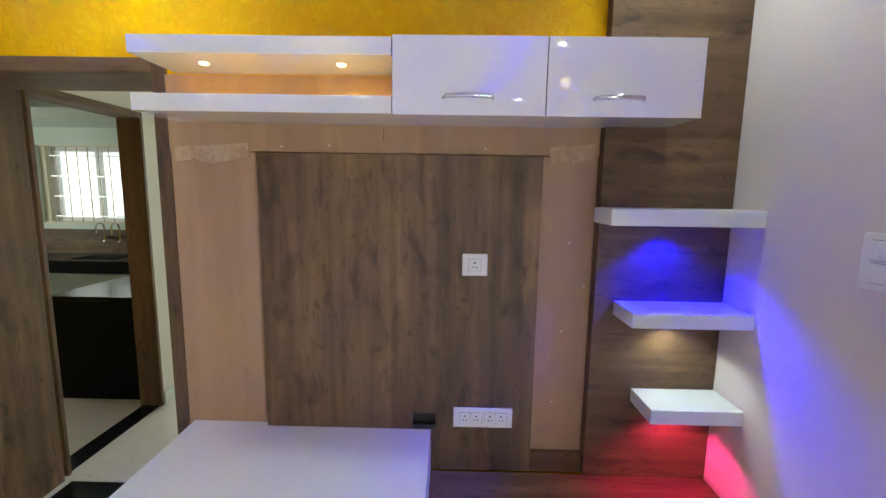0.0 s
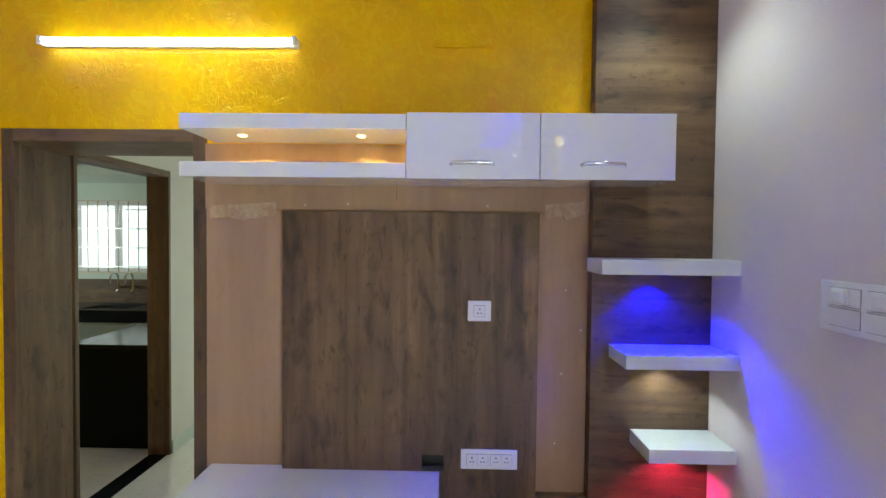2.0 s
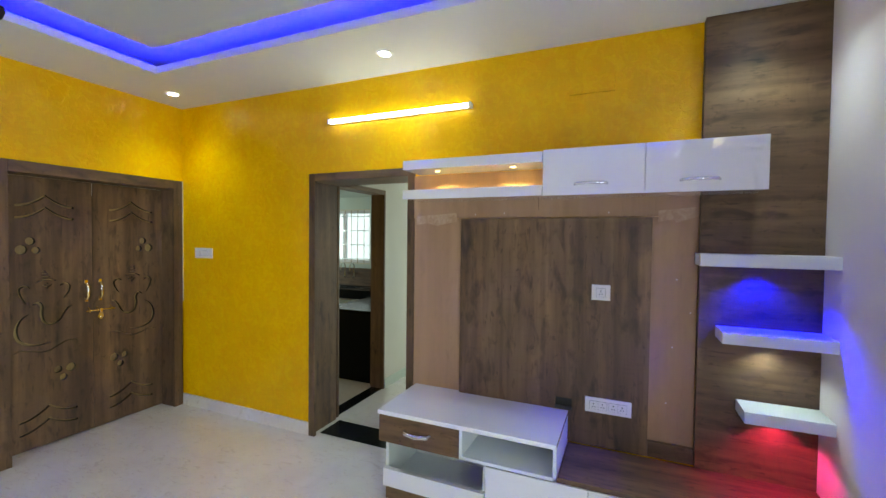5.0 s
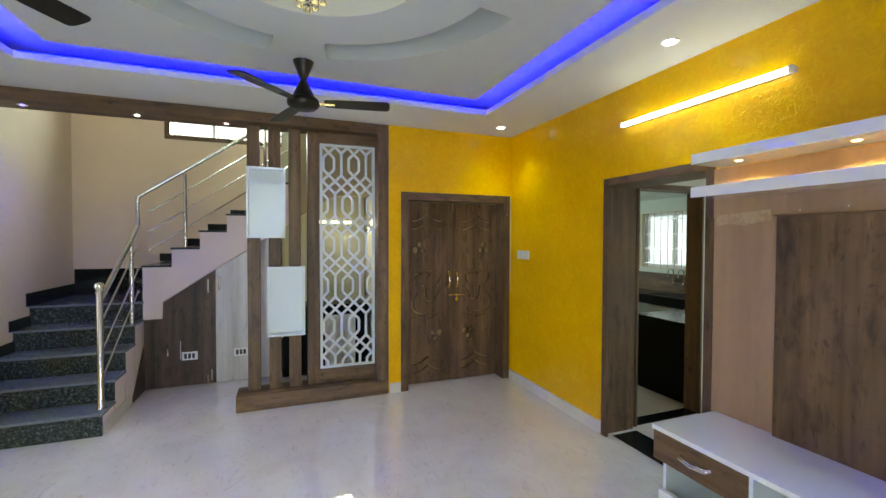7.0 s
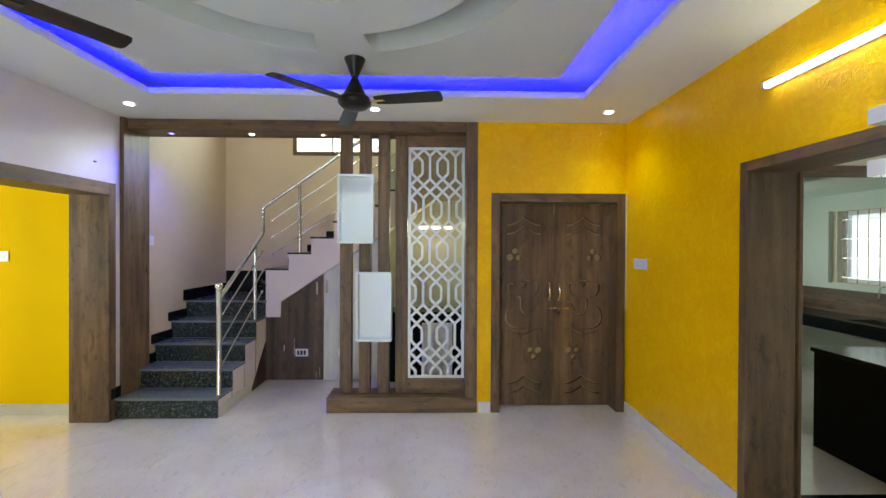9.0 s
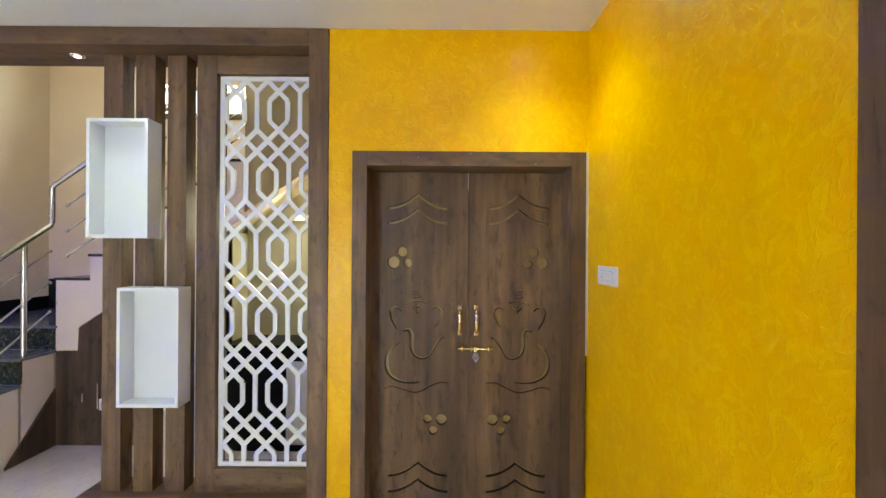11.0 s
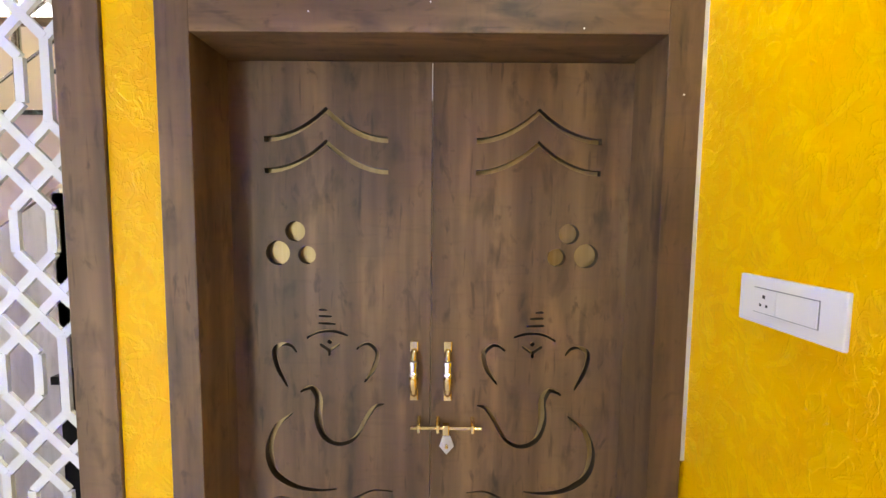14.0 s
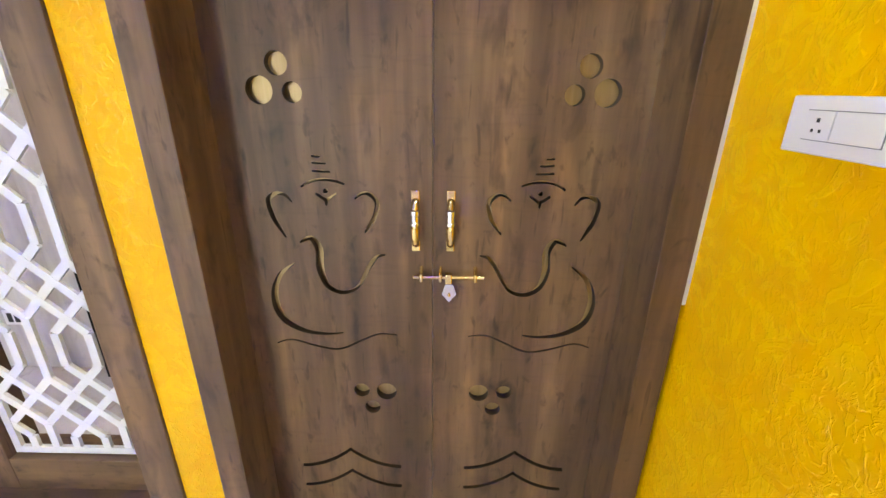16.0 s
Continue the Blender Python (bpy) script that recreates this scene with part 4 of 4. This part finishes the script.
_holes = [tray_groove(q + 9.5, q + 80.5, 0.807, 1.013) for q in (0, 90, 180, 270)]
_holes.append([p + Vector((CX - TX, CY - TY)) for p in ring(0, 0, 0.50, 64)])
_me = cut_panel("ceiling_tray", 2.70, 2.71, _holes, 0.17)
_me.transform(Matrix.Translation((TX, TY, TZ + 0.085)))
_me.materials.append(tray_grey)
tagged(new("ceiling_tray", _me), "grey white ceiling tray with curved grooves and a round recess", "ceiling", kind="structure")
_x0, _x1, _y0, _y1 = TX, TX + 2.70, TY, TY + 2.71
_bm = boxes((_x0, CX - 0.52, _y0, _y1, TZ + 0.171, TZ + 0.185), (CX + 0.52, _x1, _y0, _y1, TZ + 0.171, TZ + 0.185),
            (CX - 0.52, CX + 0.52, CY + 0.52, _y1, TZ + 0.171, TZ + 0.185), (CX - 0.52, CX + 0.52, _y0, CY - 0.52, TZ + 0.171, TZ + 0.185),
            (CX - 0.56, CX + 0.56, CY - 0.56, CY + 0.56, TZ + 0.19, TZ + 0.20))
structure("ceiling_tray_top", _bm, tray_grey, "grey white back of the ceiling grooves", "ceiling")
_bm = lathe([(0.495, 0.0), (0.495, 0.088), (0.499, 0.088), (0.499, 0.0)], 64, (CX, CY, TZ + 0.101))
bmesh.ops.delete(_bm, geom=[f for f in _bm.faces if len(f.verts) > 4], context="FACES_ONLY")
structure("ceiling_recess_wall", _bm, cream_wall, "cream rim of the round ceiling recess", "ceiling")


def downlight(x, y, z=CEIL):
    d = thing("downlight", (x, y, z), "round recessed downlight, switched on, white rim", "downlight", "ceiling downlights")
    part("rim", lathe([(0.040, -0.004), (0.044, -0.008), (0.054, -0.006), (0.056, -0.0005), (0.040, -0.0005)], 28, (x, y, z)), plastic_white, d, smooth=True)
    part("lens", lathe([(0.032, -0.010), (0.032, -0.005)], 24, (x, y, z)), lamp_glow, d, "glowing white lens")
    return d


_first = downlight(*DOWN[0])
for _x, _y in DOWN[1:]:
    copy_thing(_first, pose(_x, _y, CEIL))
for _y, _m in ((-2.52, blue_spot_glow), (-1.74, lamp_glow), (-1.04, pink_glow)):
    _d = thing("beam_spot", (-3.66, _y, 2.70), "small recessed spot in the wooden beam, switched on", "downlight", "beam spots")
    part("rim", lathe([(0.026, -0.005), (0.036, -0.004), (0.038, -0.0005), (0.026, -0.0005)], 20, (-3.66, _y, 2.70)), chrome, _d, smooth=True)
    part("lens", lathe([(0.017, -0.009), (0.017, -0.001)], 18, (-3.66, _y, 2.70)), _m, _d)


def fan(x, y, z, angle, bracket):
    h = TZ - z
    f = thing("ceiling_fan", (x, y, z), "dark brown three blade ceiling fan hanging from the tray", "ceiling fan", "ceiling fans")
    part("canopy", lathe([(0.010, 0.135), (0.020, 0.145), (0.060, h - 0.012), (0.064, h)], 24, (x, y, z)), fan_brown, f, smooth=True)
    part("down_rod", rod((x, y, z + 0.10), (x, y, z + 0.18), 0.011), fan_brown, f, smooth=True)
    part("cone_cover", lathe([(0.070, 0.035), (0.052, 0.075), (0.018, 0.145), (0.012, 0.155)], 24, (x, y, z)), fan_brown, f, smooth=True)
    part("motor", lathe([(0.040, -0.046), (0.075, -0.038), (0.098, -0.016), (0.101, 0.005), (0.088, 0.026), (0.055, 0.038)], 32, (x, y, z)), fan_brown, f, smooth=True)
    for k in range(3):
        m = Matrix.Translation((x, y, z)) @ pose(0, 0, 0, 0, 0, angle + 120 * k)
        bm = bmesh.new()
        prof = [(0.13, 0.040), (0.19, 0.050), (0.38, 0.056), (0.515, 0.058), (0.532, 0.052), (0.540, 0.030)]
        top, bot = [], []
        for r, h in prof:
            top.append([bm.verts.new(m @ Vector((r, s * h, 0.004 - s * h * 0.16))) for s in (-1, 1)])
            bot.append([bm.verts.new(m @ Vector((r, s * h, -0.002 - s * h * 0.16))) for s in (-1, 1)])
        for i in range(len(prof) - 1):
            bm.faces.new((top[i][0], top[i + 1][0], top[i + 1][1], top[i][1]))
            bm.faces.new((bot[i][1], bot[i + 1][1], bot[i + 1][0], bot[i][0]))
            for s in (0, 1):
                bm.faces.new((top[i][s], bot[i][s], bot[i + 1][s], top[i + 1][s]))
        bm.faces.new((top[0][0], top[0][1], bot[0][1], bot[0][0]))
        bm.faces.new((top[-1][1], top[-1][0], bot[-1][0], bot[-1][1]))
        bmesh.ops.recalc_face_normals(bm, faces=bm.faces)
        blade = part("blade", bm, fan_brown, f, smooth=True)
        bm = boxes((0.09, 0.19, -0.018, 0.018, -0.006, -0.002))
        bmesh.ops.transform(bm, matrix=m, verts=bm.verts)
        part("blade_bracket", bm, bracket if k == 0 else fan_brown, blade)


fan(-2.05, -0.425, 2.478, 78, brass)
fan(-0.955, -1.60, 2.508, 149, fan_brown)

# crystal chandelier: a plate, two tiers of glass petals and a cone of crystal drops
_ch = thing("chandelier", (CX, CY, TZ + 0.19), "lit crystal chandelier with glass petals and hanging drops", "chandelier")
part("ceiling_plate", lathe([(0.02, -0.08), (0.16, -0.078), (0.17, -0.07), (0.17, -0.0005)], 32, (CX, CY, TZ + 0.19)), chrome, _ch, smooth=True)
for _tier, (_n, _r, _len, _z) in enumerate(((12, 0.10, 0.20, 2.775), (10, 0.07, 0.15, 2.72))):
    for _k in range(_n):
        _m = Matrix.Translation((CX, CY, _z)) @ pose(0, 0, 0, 0, 0, 360 * _k / _n + 15 * _tier)
        _bm = bmesh.new()
        _g = [[_bm.verts.new(_m @ Vector((_r + _len * i / 4, (j - 1) * 0.042 * math.sin(math.pi * (0.18 + 0.76 * i / 4)) * 1.3, 0.035 * (i / 4) ** 2 + 0.012 * abs(j - 1)))) for j in range(3)] for i in range(5)]
        for i in range(4):
            for j in range(2):
                _bm.faces.new((_g[i][j], _g[i + 1][j], _g[i + 1][j + 1], _g[i][j + 1]))
        bmesh.ops.solidify(_bm, geom=_bm.faces[:], thickness=0.004)
        part("petal", _bm, petal_glass, _ch, smooth=True)
_drops = [(0.15, 2.665, 12), (0.125, 2.63, 10), (0.095, 2.595, 8), (0.065, 2.56, 6), (0.035, 2.53, 4), (0.0, 2.505, 1)]
for _r, _z, _n in _drops:
    for _k in range(_n):
        _a = 2 * math.pi * (_k + 0.5 * (_n % 4 == 0)) / _n
        _bm = bmesh.new()
        bmesh.ops.create_icosphere(_bm, subdivisions=1, radius=0.021, matrix=Matrix.Translation((CX + _r * math.cos(_a), CY + _r * math.sin(_a), _z)))
        part("crystal_drop", _bm, crystal, _ch)
part("lamp_core", lathe([(0.02, -0.03), (0.05, -0.02), (0.06, 0.02), (0.03, 0.05)], 16, (CX, CY, 2.765)), warm_glow, _ch, smooth=True)


def tube_light(x0, x1, y, z, side, lit):
    t = thing("tube_light", ((x0 + x1) / 2, y, z), "lit white LED tube batten on the yellow wall" if lit else "unlit white tube batten on the pale wall", "tube light")
    part("batten", box(x0, x1, min(y, y + side * 0.022), max(y, y + side * 0.022), z - 0.016, z + 0.016, bevel=0.003), plastic_white, t)
    part("tube", rod((x0 + 0.008, y + side * 0.036, z), (x1 - 0.008, y + side * 0.036, z), 0.0165, 14), tube_glow if lit else plastic_white, t, smooth=True)
    for x in (x0, x1 - 0.018):
        part("end_cap", box(x, x + 0.018, min(y + side * 0.023, y + side * 0.054), max(y + side * 0.023, y + side * 0.054), z - 0.019, z + 0.019, bevel=0.003), plastic_white, t)


tube_light(-1.785, -0.62, TV, 2.500, -1, True)
tube_light(-2.165, -1.00, LW, 2.565, 1, False)


def switch_plate(name, axis, at, width, height, modules, label, facing):
    """A white moulded plate; modules: (kind, u, v, w, h) in plate units from its lower corner."""
    s = thing(name, at, label, "switch" if "switch" in name else "socket")

    def slab(n, u0, u1, v0, v1, d0, d1, mat, parent, bev=0.0):
        e0, e1 = sorted((at[axis] + facing * d0, at[axis] + facing * d1))
        c = at[1 - axis] + u0, at[1 - axis] + u1
        dims = (*c, e0, e1) if axis == 1 else (e0, e1, *c)
        return part(n, box(*dims, at[2] + v0, at[2] + v1, bevel=bev), mat, parent)
    slab("plate", 0, width, 0, height, 0, 0.009, plastic_white, s, 0.003)
    for kind, u, v, w, h in modules:
        slab("surround", u - 0.0014, u + w + 0.0014, v - 0.0014, v + h + 0.0014, 0.0091, 0.0098, plastic_grey, s)
        m = slab(kind, u, u + w, v, v + h, 0.0099, 0.0125, plastic_white, s, 0.001)
        if kind == "socket_face":
            for du, dv, r in ((0.5, 0.68, 0.13), (0.36, 0.32, 0.10), (0.64, 0.32, 0.10)):
                rr = r * h * 0.55
                slab("pin_hole", u + w * du - rr, u + w * du + rr, v + h * dv - rr, v + h * dv + rr, 0.01251, 0.0129, plastic_dark, m)
        if kind == "regulator":
            cu, cv = u + w / 2, v + h * 0.55
            slab("knob", cu - 0.024, cu + 0.024, cv - 0.024, cv + 0.024, 0.0126, 0.032, plastic_white, m, 0.010)
    return s


switch_plate("wall_socket", 1, (0.156, 1.880, 1.263), 0.103, 0.091, [("socket_face", 0.027, 0.021, 0.049, 0.049)], "white single power socket on the dark panel", -1)
switch_plate("wall_socket", 1, (0.132, 1.880, 0.596), 0.253, 0.088, [("socket_face", 0.026 + d, 0.02, 0.047, 0.048) for d in (0.0, 0.048, 0.107, 0.155)], "white row of four power sockets on the dark panel", -1)
switch_plate("door_switch", 1, (-3.345, TV, 1.405), 0.230, 0.093, [("socket_face", 0.042, 0.024, 0.055, 0.046), ("rocker", 0.099, 0.024, 0.085, 0.046)], "white switch and socket plate on the yellow wall", -1)
switch_plate("fan_switch", 0, (RW, 1.040, 1.364), 0.278, 0.151, [("rocker", 0.030, 0.020, 0.100, 0.052), ("rocker", 0.150, 0.020, 0.100, 0.052), ("regulator", 0.030, 0.080, 0.100, 0.052), ("regulator", 0.150, 0.080, 0.100, 0.052)], "white switch plate with two fan regulators", -1)
switch_plate("stair_switch", 1, (-3.93, LW, 1.60), 0.10, 0.10, [("rocker", 0.028, 0.026, 0.044, 0.048)], "small white switch on the stair wall", 1)
switch_plate("room_switch", 0, (-3.51, -4.05, 1.44), 0.12, 0.10, [("rocker", 0.030, 0.026, 0.06, 0.048)], "white switch on the next room's yellow wall", 1)
_l = thing("wall_lamp", (RW, -1.0, 2.62), "small warm glass wall lamp, switched on", "wall lamp")
part("lamp_base", box(RW - 0.018, RW - 0.0005, -1.04, -0.96, 2.58, 2.66, bevel=0.004), plastic_white, _l)
part("bulb", lathe([(0.012, 0.0), (0.034, 0.02), (0.040, 0.05), (0.030, 0.085), (0.008, 0.098)], 20, (RW - 0.060, -1.0, 2.575)), warm_glow, _l, smooth=True)
part("arm", rod((RW - 0.018, -1.0, 2.58), (RW - 0.062, -1.0, 2.577), 0.008, 10), brass, _l, smooth=True)
structure("vent_cover", box(0.0, 0.258, TV - 0.018, TV, 2.490, 2.595, bevel=0.004), yellow_wall, "painted over vent cover in the yellow wall", "vent cover")
solid("wall_hook", rod((-3.167, LW, 2.322), (-3.167, LW + 0.02, 2.318), 0.006, 8), plastic_dark, "small dark hook in the pale wall", "hook")

# ---- television wall ----
_p = thing("media_wall", (-0.17, TV, 0.39), "plywood backing with a dark wood television panel", "wall panel")
part("backing_board", box(-1.043, 0.698, TV - 0.012, TV - 0.001, 0.40, 1.752), ply, _p, "bare reddish plywood")
part("top_board", box(-1.043, 0.698, TV - 0.020, TV - 0.001, 1.753, 2.05), ply, _p, "bare plywood strip under the cabinets")
part("panel_board", boxes(*[(a, b, 1.880, TV - 0.0125, c, d) for a, b, c, d in ((-0.678, -0.045, 0.39, 1.746), (0.055, 0.470, 0.39, 1.746), (-0.045, 0.055, 0.39, 0.587), (-0.045, 0.055, 0.652, 1.746))]), wood_z, _p)
part("cable_box", boxes((-0.045, 0.055, TV - 0.0135, TV - 0.0125, 0.587, 0.652), (-0.045, 0.055, 1.876, 1.890, 0.583, 0.600)), plastic_dark, _p, "dark recessed cable opening")
part("lower_board", box(0.471, 0.698, 1.882, TV - 0.0125, 0.39, 0.475), wood_x, _p)
for _x0, _x1, _z in ((-1.02, -0.72, 1.742), (0.50, 0.68, 1.758)):
    part("filler_patch", prism([(_x0, _z - 0.035), (_x0 + 0.08, _z - 0.022), ((_x0 + _x1) / 2, _z - 0.040), (_x1, _z - 0.012), (_x1, _z + 0.045), ((_x0 + _x1) / 2, _z + 0.035), (_x0, _z + 0.028)], 1, TV - 0.0225, TV - 0.0125), filler_paint, _p, "smear of pale filler")
part("board_seam", box(-0.171, -0.169, TV - 0.0204, TV - 0.0198, 1.80, 1.862), cut_edge, _p)
for _x, _y, _z in ((-0.585, TV - 0.020, 1.775), (0.24, TV - 0.020, 1.778), (-0.39, TV - 0.020, 1.782), (0.60, TV - 0.012, 1.40), (0.585, TV - 0.012, 1.02), (0.56, TV - 0.012, 0.70), (0.67, TV - 0.012, 1.22)):
    part("screw_head", rod((_x, _y, _z), (_x, _y - 0.0015, _z), 0.0035, 10), plastic_white, _p, "pale screw head")
solid("pilaster", box(0.700, RW - 0.001, 1.865, TV - 0.001, 0.386, CEIL - 0.002, bevel=0.002), wood_x, "dark wood clad strip in the corner by the shelves", "wall panel")
for _x0, _z0, _z1 in ((0.677, 1.493, 1.553), (0.779, 1.115, 1.173), (0.878, 0.738, 0.795)):
    _s = thing("wall_shelf", ((_x0 + RW) / 2, 1.77, _z0), "thick white floating shelf with a spot beneath", "shelf", "floating shelves")
    part("board", box(_x0, RW - 0.001, 1.680, 1.864, _z0, _z1, bevel=0.002), white_matt, _s)
    part("spot_rim", lathe([(0.018, -0.004), (0.028, -0.003), (0.029, -0.0005), (0.018, -0.0005)], 18, ((_x0 + RW) / 2, 1.80, _z0)), chrome, _s, smooth=True)

_c = thing("wall_cabinet", (-0.03, 1.77, 1.863), "glossy white wall cabinet with an open lit niche", "wall cabinet")
part("top_board", box(-0.993, -0.104, 1.642, 1.903, 2.052, 2.110, bevel=0.002), white_gloss, _c)
part("bottom_board", box(-0.993, -0.104, 1.642, 1.903, 1.863, 1.922, bevel=0.002), white_gloss, _c)
part("body", box(-0.103, 0.936, 1.660, 1.903, 1.863, 2.112, bevel=0.002), white_gloss, _c)
for _x0, _x1, _hx in ((-0.100, 0.415, 0.155), (0.419, 0.936, 0.66)):
    _d = part("door", box(_x0, _x1, 1.640, 1.6595, 1.861, 2.116, bevel=0.002), white_gloss, _c)
    part("handle", tube_path([(_hx - 0.082, 1.640, 1.917), (_hx - 0.074, 1.622, 1.920), (_hx, 1.614, 1.922), (_hx + 0.074, 1.622, 1.920), (_hx + 0.082, 1.640, 1.917)], 0.008, 10), chrome, _d, "chrome bow handle", smooth=True)
for _x in (-0.80, -0.30):
    part("niche_lens", lathe([(0.014, -0.004), (0.018, -0.0005)], 20, (_x, 1.76, 2.052)), warm_glow, _c, "warm niche spot")

_b = thing("tv_bench", (0.11, 1.66, 0.0), "low dark wood bench with white doors", "television bench")
part("top", box(-1.00, RW - 0.002, 1.460, 1.878, 0.358, 0.385, bevel=0.002), wood_x, _b)
part("plinth", box(-1.00, RW - 0.002, 1.475, 1.878, 0.0, 0.095), wood_x, _b)
part("base_board", box(-1.00, RW - 0.002, 1.475, 1.878, 0.096, 0.112), white_matt, _b)
part("back_board", box(-1.00, RW - 0.002, 1.860, 1.878, 0.113, 0.357), white_matt, _b)
for _x in (-1.00, -0.372, 1.20):
    part("partition_board", box(_x, _x + 0.018, 1.475, 1.859, 0.113, 0.357), white_matt, _b)
for _x0, _x1 in ((-0.352, 0.185), (0.189, 0.708), (0.712, 1.221)):
    part("door", box(_x0, _x1, 1.456, 1.474, 0.098, 0.354, bevel=0.002), white_gloss, _b)
part("low_drawer", box(-1.00, -0.356, 1.440, 1.4745, 0.098, 0.205, bevel=0.002), white_gloss, _b)
_u = thing("tv_unit", (-0.49, 1.65, 0.386), "white topped television unit with a drawer and open shelf", "television unit")
part("top", box(-1.020, 0.036, 1.405, 1.912, 0.552, 0.577, bevel=0.002), white_gloss, _u)
part("bottom", box(-0.475, 0.036, 1.412, 1.878, 0.386, 0.404), white_matt, _u)
part("back", box(-1.000, 0.018, 1.862, 1.878, 0.405, 0.551), white_matt, _u)
for _x in (-1.012, -0.493, 0.018):
    part("side", box(_x, _x + 0.018, 1.412 if _x > -0.6 else 1.432, 1.861, 0.386, 0.551), white_matt, _u)
_d = part("drawer", box(-1.012, -0.496, 1.410, 1.430, 0.388, 0.550, bevel=0.002), wood_x, _u, "brown laminate drawer front")
part("handle", tube_path([(-0.835, 1.410, 0.478), (-0.826, 1.388, 0.474), (-0.755, 1.378, 0.468), (-0.684, 1.388, 0.474), (-0.675, 1.410, 0.478)], 0.012, 10), chrome, _d, "chrome bow handle", smooth=True)
